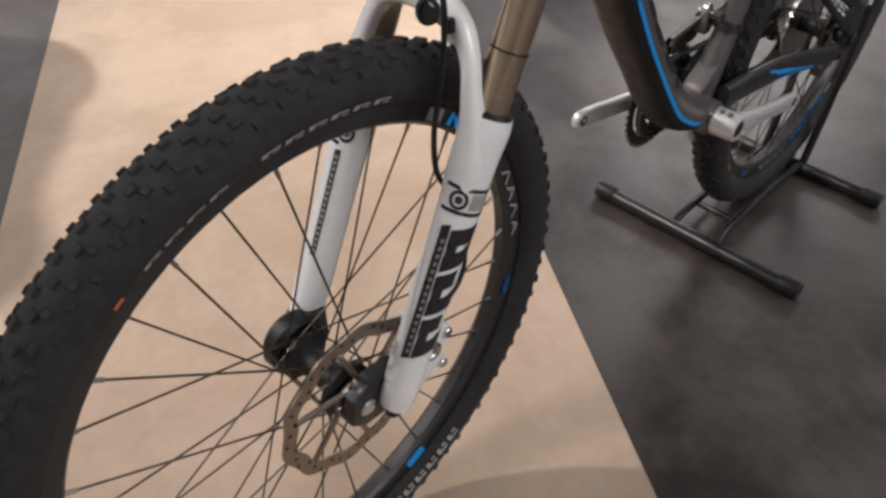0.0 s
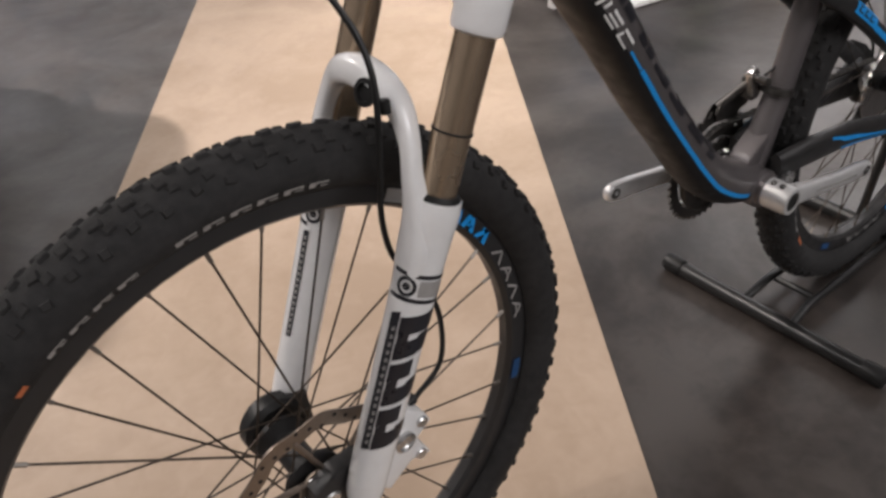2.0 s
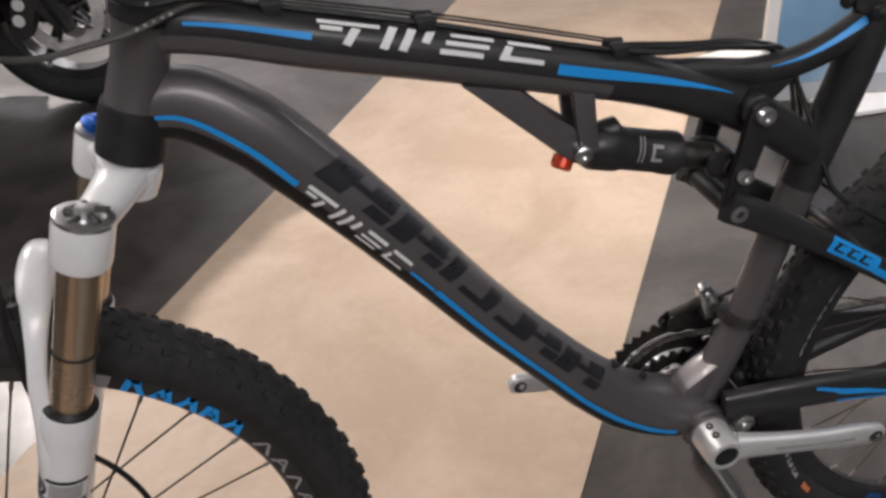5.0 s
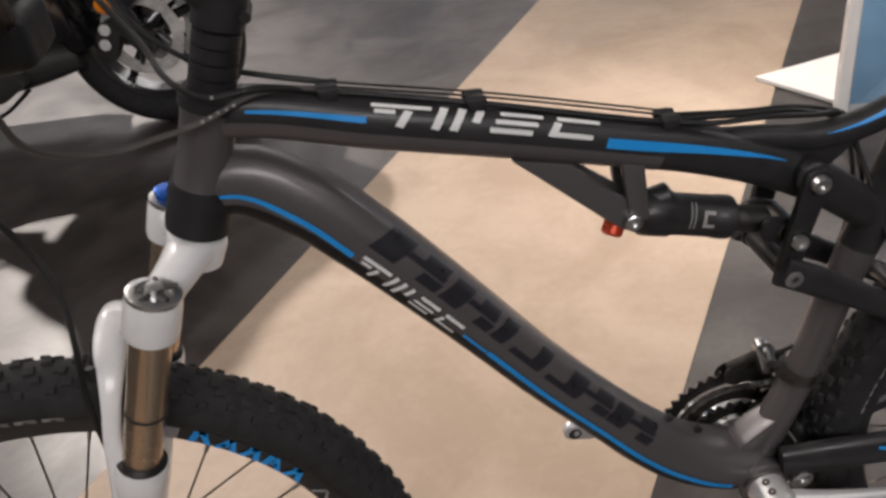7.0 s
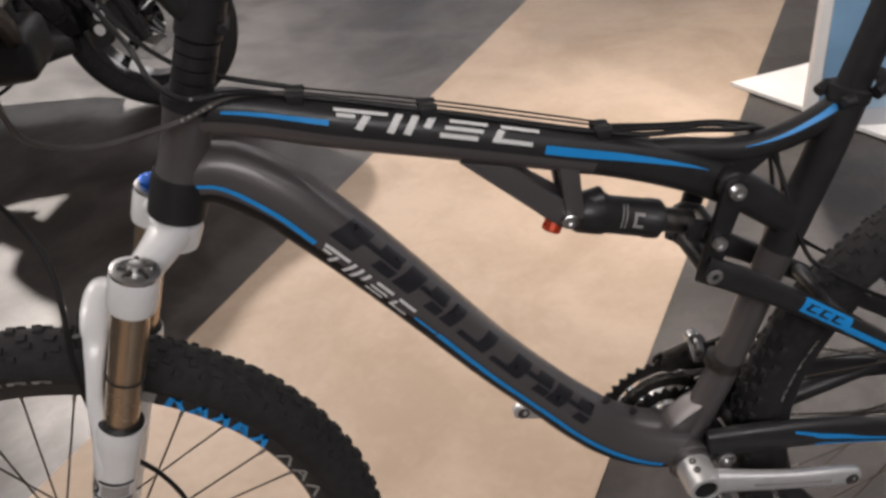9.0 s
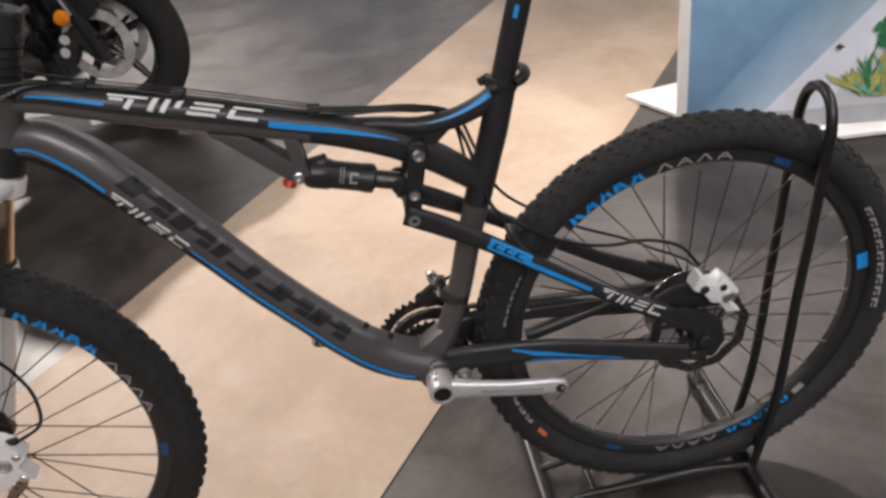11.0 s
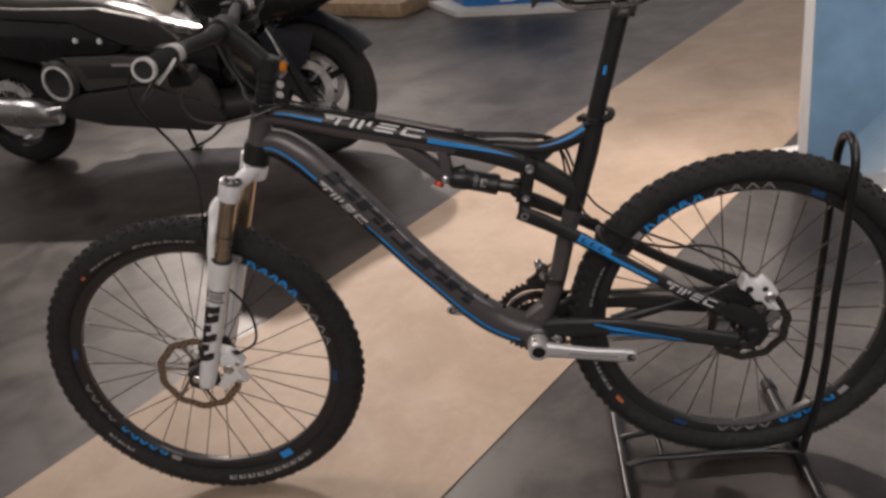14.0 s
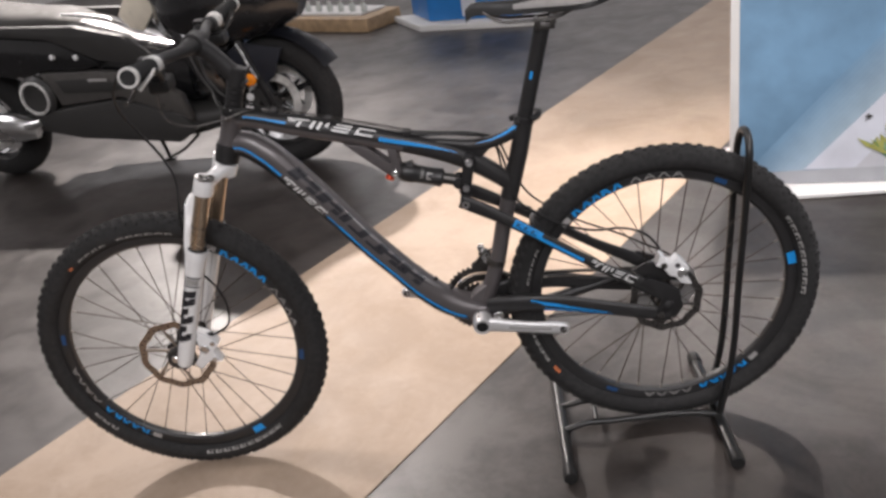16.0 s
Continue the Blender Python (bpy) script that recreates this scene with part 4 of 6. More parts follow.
# rear triangle and linkage
A, B, C = (0.731, 0.754), (0.719, 0.697), (0.714, 0.662)
PIV = (0.757, 0.378)
for s in (-1, 1):
    lk = fpart("rocker_link", join(side_plate(capsule(A, B, 0.0125, 0.0105), s * 0.033, 0.008, 0.002), side_plate(capsule(B, C, 0.0105, 0.0120), s * 0.033, 0.008, 0.002)), BLACK_MATT, bike, "black rocker link with bright bolts")
    for (x, z), r, y1 in ((A, 0.0082, 0.042), (B, 0.0075, 0.042), (C, 0.0085, 0.047)):
        fpart("link_bolt", lathe([(r, 0), (r, y1 - 0.033), (r * 0.86, y1 - 0.031), (r * 0.5, y1 - 0.031), (r * 0.45, y1 - 0.0335), (0.0005, y1 - 0.0335)], (x, s * 0.033, z), (0, s, 0), 20), SILVER, lk, "bright aluminium bolt")
    stay = Sweep([(0.714, s * 0.040, 0.654, 0.0150, 0.0065), (0.745, s * 0.041, 0.637, 0.0155, 0.0075), (0.815, s * 0.046, 0.594, 0.0128, 0.0090), (0.862, s * 0.050, 0.562, 0.0120, 0.0090), (0.938, s * 0.055, 0.508, 0.0112, 0.0080), (1.005, s * 0.060, 0.462, 0.0118, 0.0070), (1.083, s * 0.064, 0.415, 0.0155, 0.0060), (1.150, s * 0.066, 0.372, 0.0180, 0.0050)], 44, 2.4)
    st = part("seat_stay", stay.mesh(18), BLACK_PAINT, bike, "black seat stay with a blue panel")
    side = (lambda a, b: (a, b)) if s < 0 else (lambda a, b: (540 - a, 540 - b))
    t0, t1 = side(120, 196)
    if s < 0:
        part("print", stay.patch(0.235, 0.365, t0, t1, 0.0007, 8, 4), BLUE, st, "blue panel")
        part("stripe", stay.patch(0.365, 0.570, 172, 200, 0.0007, 12, 3), BLUE, st)
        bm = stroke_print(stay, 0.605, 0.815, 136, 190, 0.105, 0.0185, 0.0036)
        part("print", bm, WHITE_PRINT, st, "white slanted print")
        bm = bmesh.new()
        for k in range(3):
            f0 = 0.250 + 0.034 * k
            stay.patch(f0, f0 + 0.026, 146, 152, 0.0009, 3, 2, bm, -0.004)
            stay.patch(f0 + 0.002, f0 + 0.010, 152, 178, 0.0009, 3, 3, bm, -0.006)
            stay.patch(f0, f0 + 0.026, 176, 182, 0.0009, 3, 2, bm, -0.004)
        part("print", bm, NAVY_PRINT, st)
    chain_stay = Sweep([(0.742, s * 0.034, 0.386, 0.0200, 0.010), (0.805, s * 0.044, 0.391, 0.0205, 0.0105), (0.873, s * 0.052, 0.389, 0.0195, 0.0090), (1.009, s * 0.058, 0.361, 0.0170, 0.0080), (1.080, s * 0.063, 0.345, 0.0160, 0.0070), (1.140, s * 0.066, 0.332, 0.0150, 0.0060)], 34, 2.6)
    ch = part("chain_stay", chain_stay.mesh(18), BLACK_PAINT, bike, "black chain stay with blue flashes")
    if s < 0:
        for rows in (((0.24, 148, 160), (0.32, 170, 184), (0.46, 184, 196), (0.66, 196, 203)), ((0.31, 205, 222), (0.42, 207, 222), (0.55, 207, 216), (0.68, 205, 209))):
            bm = bmesh.new()  # a blue flash that swings along the stay
            f = np.linspace(rows[0][0], rows[-1][0], 18)
            lo, hi = np.interp(f, [r[0] for r in rows], [r[1] for r in rows]), np.interp(f, [r[0] for r in rows], [r[2] for r in rows])
            g = [[bm.verts.new(chain_stay.at(q, t, 0.0007)) for t in np.linspace(u, w, 3)] for q, u, w in zip(f, lo, hi)]
            for a, b in zip(g, g[1:]):
                for n_ in range(2):
                    bm.faces.new((a[n_], b[n_], b[n_ + 1], a[n_ + 1]))
            part("stripe", bm, BLUE, ch, "bright blue flash")
    fpart("main_pivot", lathe([(0.012, 0.0), (0.012, 0.014), (0.0095, 0.0155), (0.005, 0.0155), (0.0045, 0.012), (0.0005, 0.012)], (PIV[0], s * 0.034, PIV[1]), (0, s, 0), 22), SILVER, bike, "bright pivot bolt")
    dp = part("drop_out", side_plate([(1.074, 0.420), (1.094, 0.432), (1.135, 0.413), (1.162, 0.392), (1.168, 0.352), (1.152, 0.326), (1.116, 0.328), (1.108, 0.346), (1.122, 0.368), (1.104, 0.394)], s * 0.066, 0.010, 0.003), BLACK_MATT, bike, "black forged drop-out")
    part("axle_end", lathe([(0.013, 0), (0.013, 0.008), (0.010, 0.0105), (0.002, 0.011)], (REAR.x, s * 0.070, REAR.z), (0, s, 0), 20), BLACK_MATT, dp)
    part("pivot_bolt", rod((1.118, s * 0.068, 0.336), (1.118, s * 0.076, 0.336), 0.008, segs=16), DARK_STEEL, dp)
part("stay_bridge", tube([(0.880, -0.050, 0.550), (0.866, -0.03, 0.568), (0.862, 0, 0.574), (0.866, 0.03, 0.568), (0.880, 0.050, 0.550)], 0.008, 10, 16), BLACK_PAINT, bike)
fpart("stay_bridge", rod((0.792, -0.036, 0.382), (0.792, 0.036, 0.382), 0.0135, segs=18), BLACK_MATT, bike)
fpart("main_pivot_shell", rod((PIV[0], -0.034, PIV[1]), (PIV[0], 0.034, PIV[1]), 0.017, segs=22), BLACK_MATT, bike)
part("stay_strut", tube([(0.880, 0.054, 0.334), (0.990, 0.058, 0.358), (1.119, 0.062, 0.387)], [0.013, 0.012, 0.011], 12, 14), BLACK_PAINT, bike)
fpart("pivot_shell", rod((A[0], -0.030, A[1]), (A[0], 0.030, A[1]), 0.015, segs=22), BLACK_PAINT, bike)
fpart("link_spacer", rod((C[0], -0.030, C[1]), (C[0], 0.030, C[1]), 0.010, segs=18), BLACK_MATT, bike)

# shock absorber and its bracket
xz = lambda v: (v.x, v.z)
E0, E1 = Vector((0.573, 0, 0.741)), Vector((B[0], 0, B[1]))
d = (E1 - E0).normalized()
sh = fpart("shock_body", join(lathe([(0.010, 0.004), (0.0185, 0.010), (0.0215, 0.016), (0.0215, 0.040), (0.0195, 0.044), (0.0195, 0.085), (0.0205, 0.087), (0.0205, 0.099), (0.017, 0.102)], E0, d, 28), rod(E0 + Vector((0, -0.014, 0)), E0 + Vector((0, 0.014, 0)), 0.011), rod(E0 + d * 0.016 + Vector((0, 0, 0.008)), E0 + d * 0.042 + Vector((0, 0, 0.020)), 0.012)), BLACK_PAINT, bike, "black air shock absorber with pale print")
fpart("shock_shaft", join(rod(E0 + d * 0.098, E1 - d * 0.014, 0.0128, segs=24), rod(E1 + Vector((0, -0.022, 0)), E1 + Vector((0, 0.022, 0)), 0.011)), DARK_STEEL, sh, "dark shock shaft")
for y in (-0.018, 0.018):
    fpart("shock_yoke", side_plate(capsule(xz(E1 - d * 0.016), xz(E1), 0.0125, 0.0115), y, 0.006), BLACK_MATT, sh)
shock_skin = Sweep([(*(E0 + d * 0.046), 0.0195, 0.0195), (*(E0 + d * 0.085), 0.0195, 0.0195)], 10)
bm = bmesh.new()
for k in range(2):
    shock_skin.patch(0.20 + 0.10 * k, 0.23 + 0.10 * k, 120, 190, 0.0006, 2, 8, bm)
shock_skin.patch(0.52, 0.60, 140, 185, 0.0006, 3, 6, bm)
shock_skin.patch(0.60, 0.80, 140, 150, 0.0006, 3, 3, bm)
shock_skin.patch(0.60, 0.80, 176, 185, 0.0006, 3, 3, bm)
fpart("print", bm, GREY_PRINT, sh, "pale print")
fpart("red_dial", lathe([(0.004, 0), (0.0095, 0.002), (0.0095, 0.012), (0.007, 0.014)], E0 + Vector((-0.010, -0.004, -0.006)), (-0.45, -0.35, -0.8), 18), RED_PLASTIC, sh, "red rebound dial")
fpart("shock_bolt", lathe([(0.008, 0), (0.008, 0.006), (0.006, 0.0075), (0.003, 0.0075), (0.003, 0.005), (0.0005, 0.005)], E0 + Vector((0, -0.018, 0)), (0, -1, 0), 18), SILVER, sh, "bright bolt")
for s in (-1, 1):
    fpart("shock_bracket", side_plate([(0.472, 0.8205), (0.520, 0.8075), (0.545, 0.782), (0.566, 0.765), (0.585, 0.752), (0.583, 0.730), (0.568, 0.731), (0.552, 0.744)], s * 0.0145, 0.006, 0.0015), ANTHRACITE, bike, "anthracite shock bracket under the top tube")
    fpart("shock_bracket", side_plate([(0.563, 0.800), (0.583, 0.794), (0.588, 0.742), (0.572, 0.732)], s * 0.0165, 0.008, 0.0015), ANTHRACITE, bike, "anthracite shock bracket under the top tube")

# --- fork
A_DIR = axis_dir.normalized()
NEAR_Y, FAR_Y = -0.077, 0.067
for s in (-1, 1):
    y = NEAR_Y if s < 0 else FAR_Y
    part("stanchion", rod(leg_at(0.610, y), leg_at(0.785, y), 0.0160, segs=30), KASHIMA, bike, "gold-coated fork stanchion")
    if s < 0:
        part("o_ring", lathe([(0.0155, 0), (0.0170, 0.0004), (0.0170, 0.0018), (0.0155, 0.0022)], leg_at(0.686, y), A_DIR, 28, closed=True), PLASTIC, bike, "dark rubber ring on the stanchion")
    part("dust_seal", lathe([(0.0165, 0), (0.0205, 0.001), (0.0205, 0.007), (0.0178, 0.010)], leg_at(0.630, y), A_DIR, 28), PLASTIC, bike)
    part("crown_socket", lathe([(0.0165, 0), (0.0200, 0.002), (0.0212, 0.007), (0.0212, 0.032), (0.0205, 0.0365), (0.0185, 0.0375)], leg_at(0.7570, y), A_DIR, 32), WHITE_PAINT, bike, "white fork crown socket")
    leg = Sweep([(*leg_at(0.349, y), 0.0160, 0.0160), (*leg_at(0.356, y), 0.0178, 0.0176), (*leg_at(0.372, y), 0.0185, 0.0183), (*leg_at(0.430, y), 0.0190, 0.0190), (*leg_at(0.550, y), 0.0200, 0.0200), (*leg_at(0.604, y), 0.0212, 0.0212), (*leg_at(0.628, y), 0.0226, 0.0226), (*leg_at(0.635, y), 0.0216, 0.0216)], 34)
    lg = part("lower_leg", leg.mesh(26), WHITE_PAINT, bike, "white fork lower leg with black graphics")
    part("fork_end", side_plate([(-0.020, 0.340), (-0.016, 0.372), (0.008, 0.384), (0.044, 0.386), (0.046, 0.338), (0.020, 0.326), (-0.002, 0.328)], s * 0.055, 0.020, 0.004), BLACK_PAINT, bike, "black fork drop-out")
    sz = lambda z: (z - 0.349) / 0.286
    ring_th = (75, 235) if s < 0 else (-55, 105)
    for z0, z1 in ((0.553, 0.5565), (0.574, 0.5775)):
        part("print", leg.patch(sz(z0), sz(z1), *ring_th, 0.0006, 2, 16), NAVY_PRINT, lg)
    part("print", leg.patch(sz(0.5585), sz(0.5725), 148 if s < 0 else -20, 222 if s < 0 else 60, 0.0006, 3, 8), GREY_PRINT, lg)
    bm = bmesh.new()
    for k in range(24):  # round badge
        a0, a1 = 2 * math.pi * k / 24, 2 * math.pi * (k + 1) / 24
        th0 = 118 if s < 0 else 118
        pts = [leg.at(sz(0.5655 + r * math.cos(a)), th0 + r / 0.02 * 57.3 * math.sin(a), 0.0008) for r, a in ((0.0085, a0), (0.0085, a1), (0.0055, a1), (0.0055, a0))]
        bm.faces.new([bm.verts.new(p) for p in pts])
        if k % 3 == 0:
            pts = [leg.at(sz(0.5655 + r * math.cos(a)), th0 + r / 0.02 * 57.3 * math.sin(a), 0.0008) for r, a in ((0.0035, a0), (0.0035, a0 + 0.79), (0.0001, a0))]
            bm.faces.new([bm.verts.new(p) for p in pts])
    part("print", bm, NAVY_PRINT, lg, "round black badge")
    if s < 0:
        # large black graphic, drawn as three angular blocks, and a small-print strip
        part("print", leg.patch(sz(0.408), sz(0.540), 96, 120, 0.0006, 12, 3, slant=0.012), NAVY_PRINT, lg, "black strip with pale small print")
        bm = bmesh.new()
        for k in range(16):
            z0 = 0.415 + 0.0073 * k
            leg.patch(sz(z0), sz(z0 + 0.0038), 107, 115, 0.0009, 1, 2, bm, 0.004)
        part("print", bm, GREY_PRINT, lg)
        bm = bmesh.new()
        for z0 in (0.411, 0.455, 0.499):  # three notched blocks
            leg.patch(sz(z0), sz(z0 + 0.016), 124, 216, 0.0007, 3, 10, bm, 0.05)
            leg.patch(sz(z0 + 0.015), sz(z0 + 0.024), 126, 152, 0.0007, 3, 4, bm, 0.016)
            leg.patch(sz(z0 + 0.024), sz(z0 + 0.040), 124, 180 if z0 < 0.48 else 216, 0.0007, 3, 8, bm, 0.03)
            leg.patch(sz(z0 + 0.012), sz(z0 + 0.026), 176, 200, 0.0007, 3, 4, bm, 0.016)
        part("print", bm, NAVY_PRINT, lg, "large black graphic in angular blocks")
    else:
        part("print", leg.patch(sz(0.440), sz(0.548), 98, 116, 0.0006, 12, 3, slant=0.004), NAVY_PRINT, lg, "black strip with pale small print")
        bm = bmesh.new()
        for k in range(17):
            z0 = 0.444 + 0.0060 * k
            leg.patch(sz(z0), sz(z0 + 0.0034), 103, 112, 0.0009, 1, 2, bm)
        part("print", bm, GREY_PRINT, lg)
        part("print", leg.patch(sz(0.42), sz(0.60), 196, 199, 0.0006, 10, 1, slant=-0.02), GREY_PRINT, lg)
cap_l = part("top_cap", lathe([(0.0195, 0), (0.0205, 0.001), (0.0205, 0.005), (0.0175, 0.0065), (0.014, 0.0065), (0.013, 0.004), (0.007, 0.004), (0.0065, 0.011), (0.002, 0.0115)], leg_at(0.7895, NEAR_Y), A_DIR, 28), SILVER, bike, "knurled silver fork top cap")
part("cap_grip", join(*[rod(Vector(leg_at(0.796, NEAR_Y)) + Vector((0.006 * math.cos(a), 0.006 * math.sin(a), 0)), Vector(leg_at(0.7955, NEAR_Y)) + Vector((0.0165 * math.cos(a), 0.0165 * math.sin(a), -0.004 * math.cos(a))), 0.0022, segs=6) for a in (0.4, 1.65, 2.9, 4.2, 5.4)]), DARK_STEEL, cap_l)
cap_r = part("top_cap", lathe([(0.0195, 0), (0.0205, 0.001), (0.0205, 0.005), (0.016, 0.0065), (0.004, 0.007)], leg_at(0.7895, FAR_Y), A_DIR, 28), SILVER, bike, "silver fork top cap")
part("blue_dial", join(lathe([(0.014, 0.0), (0.0165, 0.002), (0.0165, 0.0055), (0.0135, 0.0070), (0.008, 0.0070), (0.0075, 0.010), (0.003, 0.0105)], leg_at(0.7955, FAR_Y), A_DIR, 20), rod(Vector(leg_at(0.801, FAR_Y)) + Vector((0.002, -0.004, 0)), Vector(leg_at(0.802, FAR_Y)) + Vector((0.014, -0.018, -0.003)), 0.0045, 0.0035)), BLUE_ANO, cap_r, "blue anodised compression lever")
# crown bridging the two sockets to the steerer, higher in the middle
cx = leg_at(0.780, 0)[0]
crown = Sweep([(cx, NEAR_Y + 0.005, 0.776, 0.0165, 0.0135), (cx + 0.006, -0.054, 0.779, 0.0140, 0.0140), (cx + 0.018, -0.030, 0.784, 0.0130, 0.0175), (cx + 0.026, 0, 0.786, 0.0125, 0.0215), (cx + 0.018, 0.028, 0.784, 0.0130, 0.0175), (cx + 0.006, 0.047, 0.779, 0.0140, 0.0140), (cx, FAR_Y - 0.005, 0.776, 0.0165, 0.0135)], 40, 2.6, side=(1, 0, 0))
part("fork_crown", join(crown.mesh(20), lathe([(0.019, 0), (0.0225, 0.002), (0.0245, 0.020), (0.0235, 0.026), (0.021, 0.027)], steer(0.768), A_DIR, 30)), WHITE_PAINT, bike, "white forged fork crown")
# arch in front of the legs, over the tyre
def fwd(z, y, ahead):
    x, _, _ = leg_at(z, y)
    return (x - ahead * 0.94, y, z + ahead * 0.33)


half = [(0.562, -0.077, 0.002, 0.0170, 0.0168), (0.604, -0.077, 0.0060, 0.0175, 0.0165), (0.630, -0.0755, 0.0150, 0.0118, 0.0112), (0.656, -0.071, 0.0235, 0.0088, 0.0080), (0.683, -0.062, 0.0275, 0.0082, 0.0080), (0.704, -0.047, 0.0310, 0.0100, 0.0105), (0.715, -0.027, 0.0350, 0.0128, 0.0136), (0.7190, -0.010, 0.0365, 0.0134, 0.0140)]
rows = [(*fwd(z - 0.33 * a, y, a), h, w) for z, y, a, h, w in half]
rows += [(x, -y * FAR_Y / -NEAR_Y, z, h, w) for x, y, z, h, w in rows[::-1]]
arch = Sweep(rows, 72, 2.8, side=(0.94, 0, -0.33))
ar = part("fork_arch", arch.mesh(18), WHITE_PAINT, bike, "white fork arch over the tyre")
bm = lathe([(0.006, 0), (0.0115, 0.0005), (0.0115, 0.0025), (0.0075, 0.003), (0.007, 0.0005)], fwd(0.699, -0.024, 0.0485), (-0.94, -0.15, 0.33), 24)
part("arch_badge", bm, PLASTIC, ar, "round black badge")
part("hose_clip", rod(fwd(0.690, -0.046, 0.043), fwd(0.700, -0.044, 0.047), 0.005, segs=12), PLASTIC, ar)
part("thru_axle", join(rod((0, -0.064, 0.355), (0, 0.066, 0.355), 0.0085, segs=20), rod((0, 0.062, 0.355), (0, 0.072, 0.355), 0.012, segs=18)), BLACK_MATT, bike)
part("axle_cover", lathe([(0.012, 0), (0.030, 0.002), (0.035, 0.008), (0.035, 0.022), (0.031, 0.027), (0.014, 0.028)], (0.004, 0.038, 0.357), (0, 1, 0), 30), PLASTIC, bike, "large black axle cover")
part("axle_lever", tube([(0.002, 0.074, 0.352), (0.018, 0.077, 0.366), (0.046, 0.076, 0.390)], [0.006, 0.0055, 0.004], 10, 12), BLACK_MATT, bike, "black axle lever")
part("axle_nut", lathe([(0.009, 0), (0.0095, 0.004), (0.007, 0.006), (0.002, 0.006)], (0, -0.062, 0.355), (0, -1, 0), 18), SILVER, bike)
part("foot_nut", lathe([(0.009, 0), (0.009, 0.006), (0.006, 0.010), (0.001, 0.0105)], leg_at(0.346, NEAR_Y), -A_DIR, 16), BLACK_MATT, bike)


fc_ = part("front_caliper", side_plate([(0.062, 0.428), (0.088, 0.418), (0.106, 0.401), (0.114, 0.386), (0.096, 0.371), (0.111, 0.340), (0.086, 0.346), (0.058, 0.325), (0.046, 0.340), (0.062, 0.362), (0.068, 0.386)], -0.058, 0.030, 0.004), WHITE_PAINT, bike, "white star-shaped front brake caliper")
part("caliper_bolt", rod((0.102, -0.066, 0.392), (0.102, -0.0765, 0.392), 0.0060, segs=14), SILVER, fc_)
part("caliper_bolt", rod((0.097, -0.066, 0.350), (0.097, -0.0765, 0.350), 0.0060, segs=14), SILVER, fc_)
part("piston_cover", lathe([(0.0115, 0), (0.0115, 0.004), (0.009, 0.0055), (0.0085, 0.003), (0.001, 0.003)], (0.080, -0.0725, 0.380), (0, -1, 0), 20), SILVER, fc_)
part("hose_joint", rod((0.080, -0.060, 0.408), (0.106, -0.058, 0.410), 0.0060, segs=10), BLACK_MATT, fc_)
rc_ = part("rear_caliper", side_plate([(1.120, 0.487), (1.117, 0.476), (1.110, 0.462), (1.127, 0.452), (1.140, 0.432), (1.152, 0.430), (1.163, 0.412), (1.188, 0.406), (1.184, 0.414), (1.172, 0.427), (1.183, 0.446), (1.172, 0.462), (1.158, 0.477), (1.146, 0.466), (1.134, 0.468), (1.130, 0.480)], -0.060, 0.030, 0.004), WHITE_PAINT, bike, "white star-shaped rear brake caliper")
part("caliper_bolt", rod((1.128, -0.070, 0.460), (1.128, -0.0765, 0.460), 0.0075, segs=14), DARK_STEEL, rc_)
part("caliper_bolt", rod((1.157, -0.070, 0.458), (1.157, -0.0765, 0.458), 0.0060, segs=14), DARK_STEEL, rc_)
part("piston_cover", lathe([(0.0105, 0), (0.0105, 0.004), (0.008, 0.0055), (0.0075, 0.003), (0.001, 0.003)], (1.166, -0.0745, 0.440), (0, -1, 0), 20), SILVER, rc_)
part("caliper_bracket", side_plate([(1.060, 0.448), (1.090, 0.462), (1.120, 0.462), (1.165, 0.430), (1.160, 0.412), (1.100, 0.420)], -0.055, 0.008, 0.002), BLACK_MATT, bike)

# --- cockpit
part("steerer_clamp", lathe([(0.017, 0), (0.0195, 0.002), (0.0195, 0.040), (0.0165, 0.043), (0.004, 0.0435)], steer(0.952), A_DIR, 28), BLACK_MATT, bike, "black stem clamp on the steerer")
HB = Vector((0.228, 0, 1.052))
stem = Sweep([(*steer(0.972), 0.0185, 0.0175), (0.262, 0, 1.018, 0.0165, 0.0165), (0.231, 0, 1.050, 0.0185, 0.0230)], 14, 2.8)
st = part("stem", join(stem.mesh(20), rod(HB + Vector((0, -0.024, 0)), HB + Vector((0, 0.024, 0)), 0.0215, segs=26)), BLACK_MATT, bike, "black handlebar stem")
for z in (0.959, 0.984):
    p = Vector(steer(z)) + Vector((0.019, 0, 0))
    part("stem_bolt", rod(p + Vector((0, -0.016, 0)), p + Vector((0, 0.016, 0)), 0.0045, segs=12), BLACK_MATT, st)
bar_pts = [(0.228, 0, 1.052), (0.228, 0.045, 1.052), (0.226, 0.075, 1.053), (0.217, 0.115, 1.055), (0.211, 0.150, 1.057), (0.2150, 0.245, 1.062), (0.2225, 0.333, 1.0703)]
full = [(x, -y, z) for x, y, z in bar_pts[::-1]] + bar_pts[1:]
part("handlebar", tube(full, [0.011] * 4 + [0.012, 0.0155, 0.0159, 0.0155, 0.012] + [0.011] * 4, 18, 80), BLACK_MATT, bike, "black riser handlebar")
